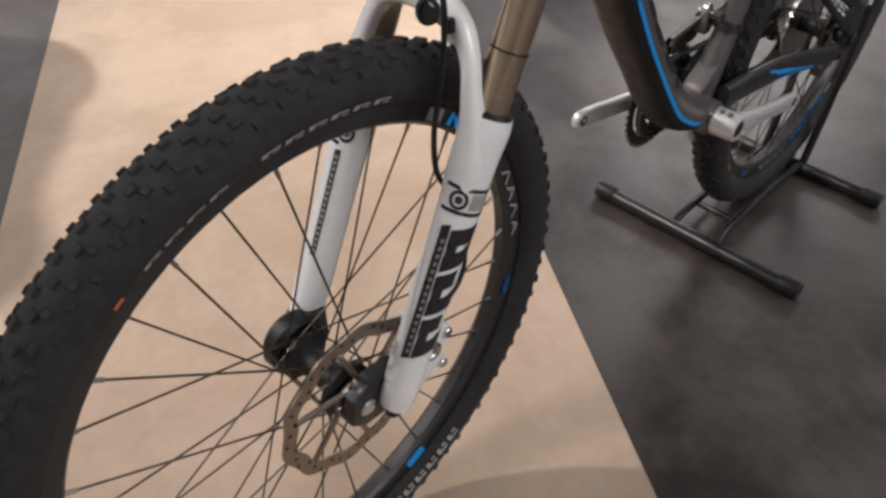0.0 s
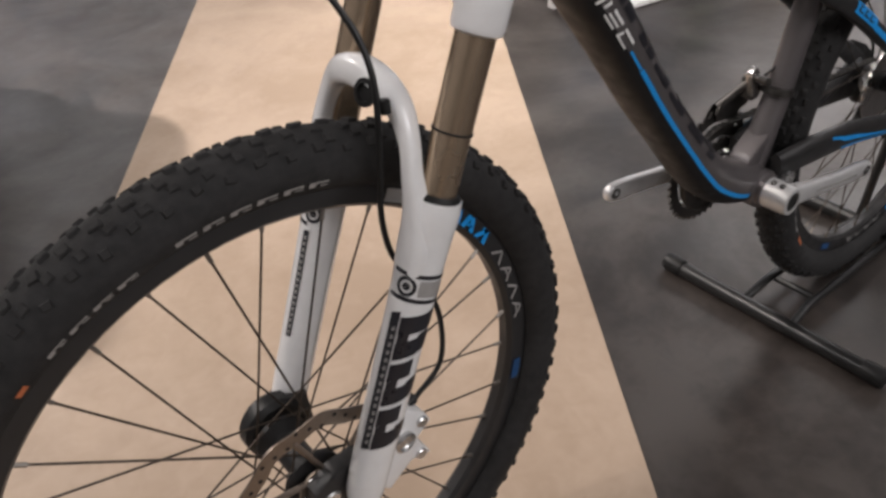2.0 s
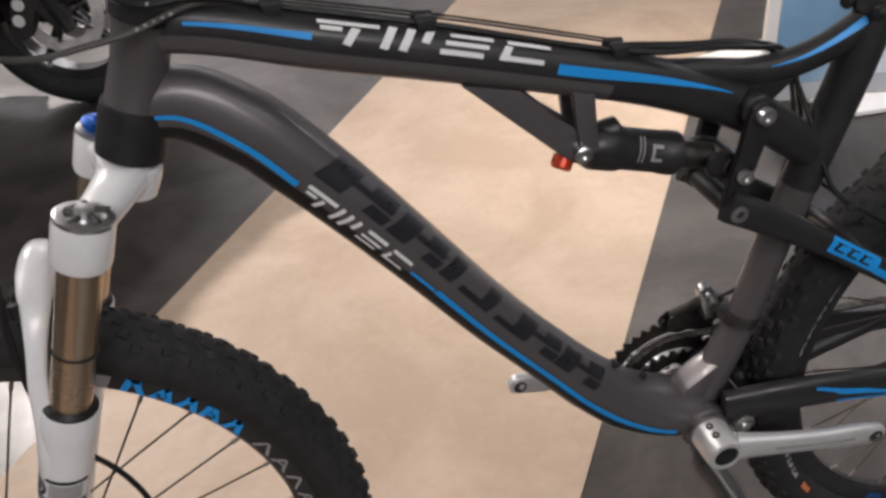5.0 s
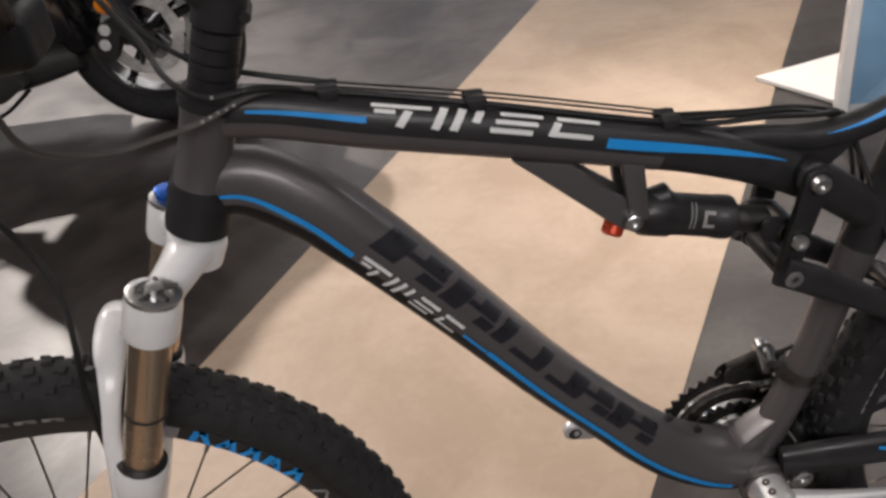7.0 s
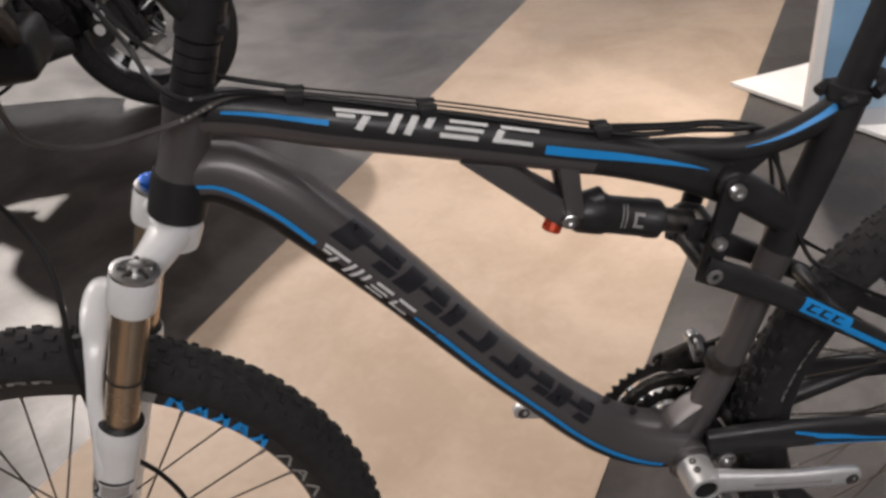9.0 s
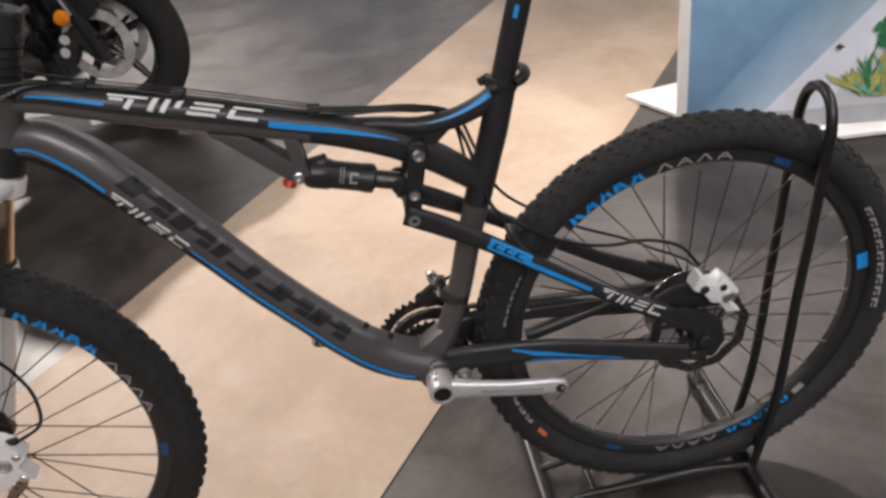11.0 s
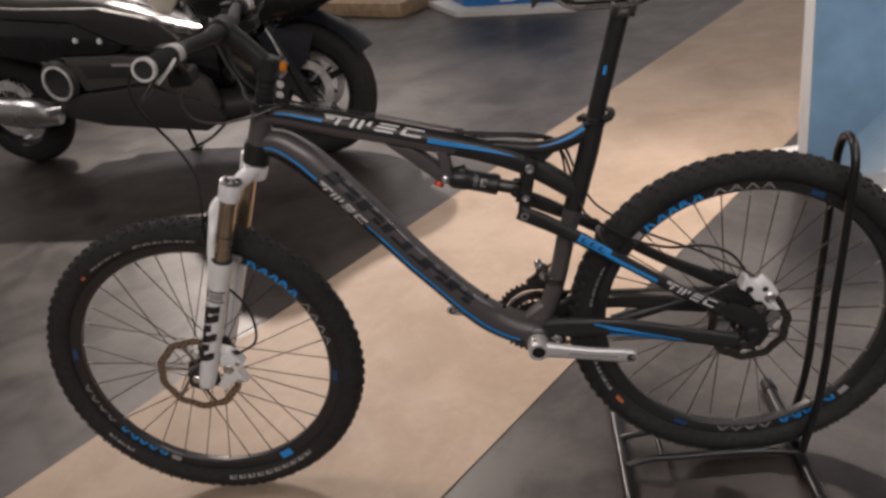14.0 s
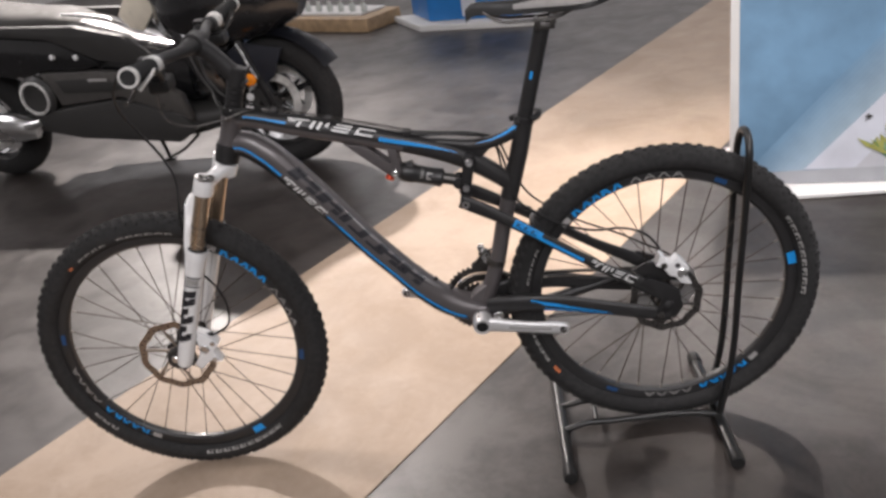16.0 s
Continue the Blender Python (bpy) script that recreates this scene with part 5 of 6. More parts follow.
for s in (-1, 1):
    a, b = Vector((0.2120, s * 0.203, 1.0585)), Vector((0.2225, s * 0.334, 1.0705))
    d = (b - a).normalized()
    prof = [(0.0125, 0)]
    n = 44
    for k in range(n + 1):
        prof.append((0.0158 - (0.0010 if k % 2 else 0.0), 0.004 + 0.118 * k / n))
    prof.append((0.0125, 0.124))
    g = part("grip", lathe(prof, a, d, 30), GRIP_RUBBER, bike, "black ribbed rubber grip with silver lock rings")
    ln = (b - a).length
    for f0, f1 in ((-0.001, 0.010), (0.121, 0.134)):
        part("lock_ring", join(lathe([(0.0118, f0), (0.0170, f0 + 0.001), (0.0176, f0 + 0.003), (0.0176, f1 - 0.002), (0.0168, f1), (0.0134, f1), (0.0130, f1 - 0.004), (0.0118, f1 - 0.004)], a, d, 36)), DISC_SILVER, g, "silver lock ring")
    part("bar_plug", lathe([(0.0005, 0.128), (0.0118, 0.128), (0.0131, 0.130), (0.0118, 0.1305)], a, d, 24), PLASTIC, g)
    part("ring_screw", rod(a + d * 0.127 + Vector((-0.004, 0, -0.0168)), a + d * 0.127 + Vector((0.006, 0, -0.0176)), 0.003, segs=8), DARK_STEEL, g)
    # brake lever: clamp, master cylinder, blade
    cl = a - d * 0.028
    mc = part("brake_lever", join(lathe([(0.0118, -0.008), (0.0165, -0.007), (0.0165, 0.007), (0.0118, 0.008)], cl, d, 24, ), rod(cl + Vector((-0.020, -s * 0.030, -0.004)), cl + Vector((-0.026, s * 0.020, -0.006)), 0.0105, segs=18), block((-0.030, -0.012, -0.014), (-0.010, 0.012, 0.012), 0.004, Matrix.Translation(cl))), BLACK_MATT, bike, "black brake lever body")
    part("lever_blade", tube([(0.188, s * 0.205, 1.042), (0.193, s * 0.250, 1.037), (0.204, s * 0.298, 1.032), (0.2035, s * 0.326, 1.027), (0.203, s * 0.332, 1.027)], [0.0050, 0.0042, 0.0036, 0.0034, 0.0048], 10, 24), DARK_STEEL, mc, "dark steel lever blade")
    part("clamp_band", lathe([(0.0112, -0.005), (0.0172, -0.0045), (0.0172, 0.0045), (0.0112, 0.005)], a - d * 0.012, d, 24, closed=True), DISC_SILVER, mc, "bright clamp band")
    part("reservoir_cap", block((-0.028, -0.014, 0.008), (-0.008, 0.014, 0.014), 0.003, Matrix.Translation(cl + Vector((-0.004, -s * 0.004, 0)))), BLACK_MATT, mc)
    # shifter under the bar
    sc = Vector((0.215, s * 0.190, 1.022))
    sh_ = part("shifter", join(block((-0.019, -0.024, -0.014), (0.019, 0.024, 0.014), 0.008, Matrix.Translation(sc), 3), rod(sc + Vector((0, 0, 0.006)), sc + Vector((0, 0, 0.036)), 0.012, 0.010)), PLASTIC, bike, "black gear shifter under the handlebar")
    part("thumb_lever", tube([(0.239, s * 0.258, 1.064), (0.234, s * 0.272, 1.056), (0.2250, s * 0.288, 1.046), (0.2185, s * 0.298, 1.040)], [0.0026, 0.0034, 0.0034, 0.0040], 8, 12), DISC_SILVER, sh_, "silver thumb lever")
    part("lever_root", tube([sc + Vector((0.012, s * 0.020, 0.010)), (0.236, s * 0.240, 1.052), (0.239, s * 0.260, 1.063)], 0.0050, 8, 10), PLASTIC, sh_)
# hoses and cables
hose = [(0.185, -0.165, 1.045), (0.150, -0.160, 1.050), (0.090, -0.120, 1.010), (0.062, -0.060, 0.940), (0.066, -0.020, 0.890), (0.081, -0.003, 0.846), (0.096, -0.002, 0.808), (0.108, -0.013, 0.782), (0.113, -0.028, 0.760), (0.113, -0.041, 0.735), (0.108, -0.049, 0.700), (0.104, -0.050, 0.660), (0.102, -0.047, 0.615), (0.110, -0.045, 0.570), (0.138, -0.046, 0.525), (0.152, -0.048, 0.472), (0.142, -0.053, 0.425), (0.107, -0.058, 0.408)]
part("brake_hose", tube(hose, 0.0027, 8, 90), CABLE, bike, "black front brake hose")
rear = [(0.185, 0.165, 1.045), (0.165, 0.140, 1.030), (0.185, 0.085, 0.985), (0.225, 0.030, 0.942), (0.247, -0.014, 0.922), (0.268, -0.030, 0.913), (0.300, -0.024, 0.911), (0.345, -0.006, 0.893), (0.465, -0.006, 0.8575), (0.605, -0.006, 0.812), (0.660, -0.008, 0.799), (0.707, -0.008, 0.7945), (0.750, -0.004, 0.785), (0.790, 0.016, 0.768), (0.808, 0.016, 0.735), (0.818, 0.0, 0.700), (0.826, -0.018, 0.660), (0.836, -0.030, 0.633), (0.862, -0.044, 0.614), (0.915, -0.052, 0.580), (0.987, -0.055, 0.556), (1.051, -0.057, 0.553), (1.094, -0.060, 0.535), (1.122, -0.062, 0.499)]
part("brake_hose", tube(rear, 0.0026, 8, 120), CABLE, bike, "black rear brake hose")
shift1 = [(0.186, -0.135, 1.020), (0.172, -0.122, 0.985), (0.161, -0.101, 0.949), (0.162, -0.086, 0.925), (0.175, -0.071, 0.909), (0.201, -0.057, 0.898), (0.231, -0.046, 0.897), (0.262, -0.038, 0.899), (0.300, -0.020, 0.905), (0.356, -0.004, 0.893)]
part("gear_cable", tube(shift1, 0.0024, 8, 60), GREY_CABLE, bike, "grey front gear cable loop")
shift2 = [(0.186, 0.135, 1.020), (0.190, 0.110, 0.975), (0.225, 0.065, 0.935), (0.262, 0.038, 0.915), (0.300, 0.018, 0.907), (0.356, 0.006, 0.893)]
part("gear_cable", tube(shift2, 0.0024, 8, 60), CABLE, bike, "black rear gear cable")
for y in (-0.004, 0.006):
    part("inner_cable", tube([(0.356, y, 0.8935), (0.470, y, 0.861), (0.620, y, 0.813)], 0.0010, 5, 12), DARK_STEEL, bike)
for x, z in ((0.352, 0.8925), (0.462, 0.8610), (0.620, 0.8105)):
    part("cable_guide", join(block((x - 0.007, -0.013, z - 0.008), (x + 0.007, 0.013, z + 0.002), 0.002), rod((x - 0.008, -0.008, z + 0.001), (x + 0.008, -0.008, z - 0.001), 0.0042, segs=10), rod((x - 0.008, 0.006, z + 0.001), (x + 0.008, 0.006, z - 0.001), 0.0042, segs=10)), BLACK_MATT, bike, "black cable guide")
part("gear_cable", tube([(0.624, 0.008, 0.807), (0.692, 0.012, 0.794), (0.752, 0.018, 0.783), (0.802, 0.026, 0.760), (0.826, 0.030, 0.702), (0.856, 0.046, 0.622), (0.939, 0.056, 0.548), (1.089, 0.066, 0.460), (1.188, 0.072, 0.379), (1.192, 0.074, 0.320), (1.171, 0.072, 0.302)], 0.0024, 8, 80), CABLE, bike)
part("gear_cable", tube([(0.624, -0.002, 0.807), (0.684, 0.004, 0.7955), (0.747, 0.010, 0.784), (0.796, 0.020, 0.755), (0.808, 0.012, 0.700), (0.806, 0.022, 0.600), (0.770, 0.006, 0.515), (0.751, 0.016, 0.497)], 0.0022, 8, 70), CABLE, bike)
for p in ((0.850, -0.040, 0.620),):
    part("cable_clip", rod(Vector(p) + Vector((-0.006, -0.004, 0.004)), Vector(p) + Vector((0.008, 0.010, -0.008)), 0.0055, segs=10), BLACK_MATT, bike)
marks = []
for q0, q1 in (((0.262, -0.038, 0.899), (0.290, -0.025, 0.9035)), ((0.272, -0.0305, 0.9125), (0.300, -0.024, 0.911))):
    q0, q1 = Vector(q0), Vector(q1)
    for f in (0.0, 0.2, 0.4, 0.6, 0.8):
        off = Vector((0, -0.0012, 0.0006))
        marks.append(rod(q0.lerp(q1, f) + off, q0.lerp(q1, f + 0.08) + off, 0.0016, segs=6))
bm = join(*marks)
part("hose_print", bm, GREY_PRINT, bike)

# ---------------------------------------------------------------- bicycle stand
stand = thing("bicycle_stand", (1.08, 0, 0), "black tubular steel stand holding the rear wheel between hoops", "stand")
for x, half in ((0.879, 0.209), (1.250, 0.209)):
    ft = part("foot_tube", rod((x, -half + 0.02, 0.0155), (x, half - 0.02, 0.0155), 0.0140, segs=22), STAND_PAINT, stand, "glossy black foot tube")
    for s in (-1, 1):
        part("end_cap", lathe([(0.0150, 0), (0.0165, 0.003), (0.0165, 0.034), (0.0150, 0.038), (0.010, 0.0385)], (x, s * (half - 0.034), 0.0168), (0, s, 0), 22), PLASTIC, ft, "black rubber end cap")
for s in (-1, 1):
    y = s * 0.036
    part("rail", tube([(0.879, y * 1.3, 0.020), (0.935, y * 1.2, 0.034), (0.985, y * 1.2, 0.0345), (1.20, y * 1.15, 0.030), (1.250, y * 1.15, 0.022)], 0.0075, 12, 40), STAND_PAINT, stand)
part("cross_bar", rod((0.962, -0.042, 0.030), (0.962, 0.042, 0.030), 0.0065, segs=12), STAND_PAINT, stand)
hoop = [(1.252, -0.043, 0.022), (1.276, -0.043, 0.14), (1.296, -0.043, 0.40), (1.310, -0.043, 0.62), (1.314, -0.040, 0.680), (1.3155, -0.028, 0.704), (1.316, -0.012, 0.715), (1.316, 0.012, 0.715), (1.3155, 0.028, 0.704), (1.314, 0.040, 0.680), (1.310, 0.043, 0.62), (1.296, 0.043, 0.40), (1.276, 0.043, 0.14), (1.252, 0.043, 0.022)]
part("hoop", tube(hoop, 0.0080, 14, 90), STAND_PAINT, stand, "glossy black wire hoop round the tyre")

# ---------------------------------------------------------------- display stand with a printed panel
disp = thing("display_stand", (2.15, 1.4, 0), "white display plinth with a printed panel of sky and plants", "display")
part("plinth", slab([(1.600, 1.650), (1.835, 1.120), (3.25, 0.940), (3.25, 1.90)], 0.012, Matrix.Translation((0, 0, 0.0105)), 0.001), BOARD_WHITE, disp, "white plinth board")
P0, P1 = Vector((1.640, 1.280, 0)), Vector((2.38, 1.100, 0))
pd = (P1 - P0).normalized()
pn = Vector((pd.y, -pd.x, 0))
pn = pn if pn.y < 0 else -pn
PM = Matrix(((pd.x, 0, -pn.x, P0.x), (pd.y, 0, -pn.y, P0.y), (0, 1, 0, 0), (0, 0, 0, 1)))  # u along the panel, v up, w away from the viewer
W = (P1 - P0).length
panel = part("panel", slab([(0, 0.017), (W, 0.017), (W, 1.25), (0, 1.25)], 0.030, PM @ Matrix.Translation((0, 0, 0.016)), 0.0015), BOARD_WHITE, disp, "white-edged upright panel")


def on_panel(outline, lift, mat, label=""):
    bm = bmesh.new()
    bm.faces.new([bm.verts.new(PM @ Vector((u, v, 0.001 - lift))) for u, v in outline])
    return part("panel_print", bm, mat, panel, label)


E_ = W - 0.055  # right end of the print
on_panel([(0.030, 0.02), (E_, 0.02), (E_, 1.24), (0.030, 1.24)], 0.0020, SKY_PRINT, "printed blue sky")
for k in range(10):  # the printed sky pales towards the slope
    f = (k + 1) / 10
    tone = material("sky_tone_print", (0.15 + 0.17 * f, 0.27 + 0.15 * f, 0.40 + 0.10 * f), 0.5, 0, 0.14, 6, coarse=0.12, coarse_scale=2.5)
    u0, v0 = 0.257 - 0.020 * (10 - k), 0.575 + 0.024 * (10 - k)
    on_panel([(u0, 0.070), (u0 + 0.020, 0.070), (E_, v0 - 0.024), (E_, v0)], 0.0024, tone)
on_panel([(0.257, 0.074), (0.425, 0.074), (E_, 0.409 + 0.012), (E_, 0.575)], 0.0028, HAZE_PRINT, "printed pale slope")
on_panel([(0.425, 0.074), (E_, 0.074), (E_, 0.421)], 0.0028, BOARD_GREY, "printed grey slope")
on_panel([(0.030, 0.02), (E_, 0.02), (E_, 0.080), (0.38, 0.074), (0.030, 0.066)], 0.0034, GROUND_PRINT, "printed grey ground")
rng = random.Random(4)
for k in range(64):  # printed plants
    u0, v0 = 0.566 + rng.uniform(-0.03, 0.045), 0.098 + rng.uniform(0, 0.02)
    a = rng.uniform(30, 150)
    ln = rng.uniform(0.06, 0.17) * (1.15 if a < 90 else 0.85)
    du, dv = math.cos(radians(a)), math.sin(radians(a))
    w = rng.uniform(0.005, 0.012)
    bend = rng.uniform(-0.02, 0.02)
    out = [(u0, v0), (u0 + du * ln * 0.3 - dv * w * 0.8 + bend * 0.4, v0 + dv * ln * 0.3 + du * w * 0.8), (u0 + du * ln * 0.65 - dv * w + bend, v0 + dv * ln * 0.65 + du * w), (u0 + du * ln, v0 + dv * ln), (u0 + du * ln * 0.65 + dv * w * 0.7 + bend, v0 + dv * ln * 0.65 - du * w * 0.7), (u0 + du * ln * 0.3 + dv * w + bend * 0.4, v0 + dv * ln * 0.3 - du * w)]
    out = [(min(u, E_ - 0.004), v) for u, v in out]
    on_panel(out, 0.0042 + 0.00005 * k, (LEAF_GREEN, LEAF_YELLOW, LEAF_TEAL, LEAF_YELLOW)[k % 4])
for k in range(40):
    u0, v0 = 0.584 + rng.gauss(0, 0.017), 0.310 + rng.gauss(0, 0.020)
    r = rng.uniform(0.007, 0.017)
    on_panel([(u0 + r * rng.uniform(0.6, 1.2) * math.cos(b), v0 + r * rng.uniform(0.6, 1.2) * math.sin(b)) for b in np.linspace(0, 6.28, 8)[:-1]], 0.0077 + 0.00004 * k, LEAF_GREEN)
on_panel([(0.444, 0.268), (0.454, 0.279), (0.462, 0.272), (0.472, 0.268), (0.458, 0.259)], 0.0096, DARK_STEEL)
# the return side of the stand, with pale wooden slats beside it
part("side_panel", slab([(W + 0.004, 0.017), (W + 0.075, 0.017), (W + 0.075, 1.25), (W + 0.004, 1.25)], 0.020, PM @ Matrix.Translation((0, 0, 0.022)), 0.0015), BOARD_WHITE, disp, "pale side panel")
shelf = thing("slatted_shelf", (2.75, 1.3, 0), "pale wooden slatted shelf beside the printed panel", "shelf")
for k in range(6):
    part("slat", block((2.56, 1.215, 0.10 + 0.085 * k), (3.1, 1.235, 0.155 + 0.085 * k), 0.003), WOOD, shelf)
for x in (2.55, 3.10):
    part("upright", block((x - 0.012, 1.236, 0.017), (x + 0.012, 1.266, 0.64), 0.003), BOARD_WHITE, shelf)

# ---------------------------------------------------------------- things in the distance
box = thing("blue_display_box", (0.7, 5.05, 0), "bright blue display box on a white base", "box")
part("base", slab([(0.00, 5.53), (0.25, 4.98), (1.12, 4.62), (1.42, 5.10)], 0.05, Matrix.Translation((0, 0, 0.026)), 0.004), BOARD_WHITE, box, "white base")
part("carton", slab([(0.17, 5.50), (0.33, 5.08), (1.04, 4.79), (1.20, 5.12)], 0.85, Matrix.Translation((0, 0, 0.477)), 0.006), BOX_BLUE, box, "bright blue carton")
part("pale_print", slab([(0.60, 4.964), (0.71, 4.919), (0.715, 4.931), (0.605, 4.976)], 0.80, Matrix.Translation((0, 0, 0.477)), 0), HAZE_PRINT, box)
pal = thing("wooden_pedestal", (-0.55, 5.8, 0), "low pale wooden pedestal carrying small glass jars", "pedestal")
part("plinth", slab([(-1.20, 5.96), (-0.20, 5.26), (0.05, 5.62), (-0.92, 6.36)], 0.11, Matrix.Translation((0, 0, 0.057)), 0.004), WOOD, pal, "pale wooden plinth")
part("upper_shelf", slab([(-1.05, 5.98), (-0.26, 5.43), (-0.08, 5.66), (-0.86, 6.24)], 0.02, Matrix.Translation((0, 0, 0.124)), 0.003), BOARD_WHITE, pal)
JAR = material("pale_glass_jar", (0.55, 0.58, 0.55), 0.15, 0, 0.05, 20)
for k in range(7):
    p = Vector((-0.90 + 0.11 * k, 5.98 - 0.077 * k, 0.135))
    jar = thing("jar", p, "small pale glass jar on the wooden pedestal", "jar", "jars on the pedestal")
    part("body", lathe([(0.020, 0), (0.026, 0.004), (0.026, 0.055), (0.018, 0.066), (0.018, 0.072)], p, (0, 0, 1), 16), JAR, jar)
    part("lid", lathe([(0.019, 0.0725), (0.020, 0.074), (0.020, 0.086), (0.018, 0.088)], p, (0, 0, 1), 16), SILVER, jar, "metal lid")

# ---------------------------------------------------------------- scooter
MO, MU = Vector((-0.235, 2.275, 0)), Vector((-0.972, 0.234, 0)).normalized()
ML = Vector((0, 0, 1)).cross(MU)  # towards the camera's side or away; fixed below
ML = ML if ML.y < 0 else -ML
scoot = thing("motor_scooter", tuple(MO + MU * 0.8), "large black motor scooter with dark panels and silver rims", "scooter")
SM = Matrix(((MU.x, ML.x, 0, MO.x), (MU.y, ML.y, 0, MO.y), (0, 0, 1, 0), (0, 0, 0, 1))) @ Matrix.Diagonal((1.09, 1.06, 1.06, 1))  # s rearwards, l to the near side, z up


def sp_(s, l, z):
    return SM @ Vector((s, l, z))


def m_plate(outline, l, thick, bevel=0.004):
    return slab(outline, thick, SM @ Matrix.Translation((0, l, 0)) @ SIDE, bevel)


def m_sweep(rows, n=24, power=2.4):
    return Sweep([(*sp_(s, l, z), h, w) for s, l, z, h, w in rows], n, power, side=tuple(ML))


def m_wheel(name, s, r, wide, rim_r, disc_r=0.150):
    c = sp_(s, 0, r)
    r, c = c.z, c
    sec = [(r - wide * 0.52 + wide * 0.52 * math.cos(a), wide * 0.5 * math.sin(a)) for a in np.linspace(-2.0, 2.0, 18)]
    rim = part(name, lathe([(rim_r - 0.022, -0.030), (rim_r, -0.045), (rim_r + 0.004, -0.045), (rim_r + 0.004, 0.045), (rim_r, 0.045), (rim_r - 0.022, 0.030)], c, ML, 56, closed=True), SCOOTER_BLACK, scoot, "black cast wheel")
    part("tyre", lathe(sec + [(rim_r + 0.002, 0.040), (rim_r + 0.002, -0.040)], c, ML, 72, closed=True), RUBBER, rim, "road tyre")
    for k in range(5):
        a = 2 * math.pi * k / 5 + 0.3
        p0 = sp_(s + 0.03 * math.cos(a), 0.0, r + 0.03 * math.sin(a))
        p1 = sp_(s + (rim_r - 0.002) * math.cos(a), 0.0, r + (rim_r - 0.002) * math.sin(a))
        part("rim_spoke", rod(p0, p1, 0.019, 0.013, segs=12), SCOOTER_BLACK, rim)
    part("hub", rod(sp_(s, -0.06, r), sp_(s, 0.06, r), 0.038, segs=24), SCOOTER_BLACK, rim)
    for l in (0.062, -0.062):
        part("brake_disc", lathe([(0.098, -0.002), (disc_r, -0.002), (disc_r, 0.002), (0.098, 0.002)], sp_(s, l, r), ML, 48, closed=True), DISC_SILVER, rim, "bright brake disc")
        for k in range(5):
            a = 2 * math.pi * k / 5
            part("disc_arm", rod(sp_(s + 0.030 * math.cos(a), l, r + 0.030 * math.sin(a)), sp_(s + 0.099 * math.cos(a), l, r + 0.099 * math.sin(a)), 0.011, 0.008, segs=10), SCOOTER_BLACK, rim)
            part("disc_bolt", rod(sp_(s + 0.094 * math.cos(a), l, r + 0.094 * math.sin(a)), sp_(s + 0.094 * math.cos(a), l * 1.1, r + 0.094 * math.sin(a)), 0.008, segs=10), SILVER, rim)
    return rim


m_wheel("front_wheel", 0.006, 0.300, 0.108, 0.214, 0.138)
m_wheel("rear_wheel", 1.60, 0.285, 0.150, 0.190)
for l in (-0.090, 0.090):
    fk = part("fork_leg", rod(sp_(-0.02, l, 0.265), sp_(0.14, l, 0.72), 0.026, segs=20), SCOOTER_BLACK, scoot, "black fork leg")
    part("chrome_strip", rod(sp_(0.04, l * 1.28, 0.44), sp_(0.10, l * 1.28, 0.60), 0.008, segs=10), SILVER, fk, "bright strip on the fork leg")
    part("fork_foot", m_plate(capsule((0.0, 0.310), (0.045, 0.375), 0.034, 0.030), l, 0.030), SCOOTER_GREY, fk)
    part("caliper", m_plate(capsule((0.090, 0.345), (0.118, 0.280), 0.034, 0.030), l * 0.88, 0.050), SCOOTER_GREY, fk, "dark brake caliper")
    for q, z in ((0.098, 0.356), (0.112, 0.310)):
        part("caliper_bolt", rod(sp_(q, l * 1.10, z), sp_(q, l * 1.22, z), 0.019), WHITE_PAINT, fk, "pale bolt head")
fend = bmesh.new()
g = []
for a in np.linspace(-38 + 0, 118, 22):
    aa = radians(a)
    g.append([fend.verts.new(sp_(0.010 - (0.322 + 0.022 * (1 - ((j - 4) / 4) ** 2)) * math.cos(aa), (j - 4) / 4 * 0.078, 0.300 + (0.322 + 0.022 * (1 - ((j - 4) / 4) ** 2)) * math.sin(aa))) for j in range(9)])
g = g[9:]
for a, b in zip(g, g[1:]):
    for j in range(8):
        fend.faces.new((a[j], a[j + 1], b[j + 1], b[j]))
bmesh.ops.solidify(fend, geom=list(fend.faces), thickness=0.005)
for v in [v for v in fend.verts if not v.link_faces]:
    fend.verts.remove(v)
part("front_fender", fend, SCOOTER_NAVY, scoot, "dark navy front mudguard")
part("fender_skirt", m_plate([(-0.10, 0.560), (0.10, 0.600), (0.16, 0.560), (0.12, 0.470), (0.02, 0.400), (-0.04, 0.440)], 0.094, 0.012), SCOOTER_NAVY, scoot)
part("fender_skirt", m_plate([(-0.10, 0.560), (0.10, 0.600), (0.16, 0.560), (0.12, 0.470), (0.02, 0.400), (-0.04, 0.440)], -0.094, 0.012), SCOOTER_NAVY, scoot)
ind = part("indicator", lathe([(0.006, 0), (0.026, 0.004), (0.030, 0.018), (0.022, 0.034), (0.006, 0.040)], sp_(0.035, 0.165, 0.452), ML, 20), AMBER, scoot, "amber indicator lens")
part("indicator_stalk", rod(sp_(0.10, 0.10, 0.470), sp_(0.035, 0.165, 0.452), 0.012, segs=12), PLASTIC, ind)
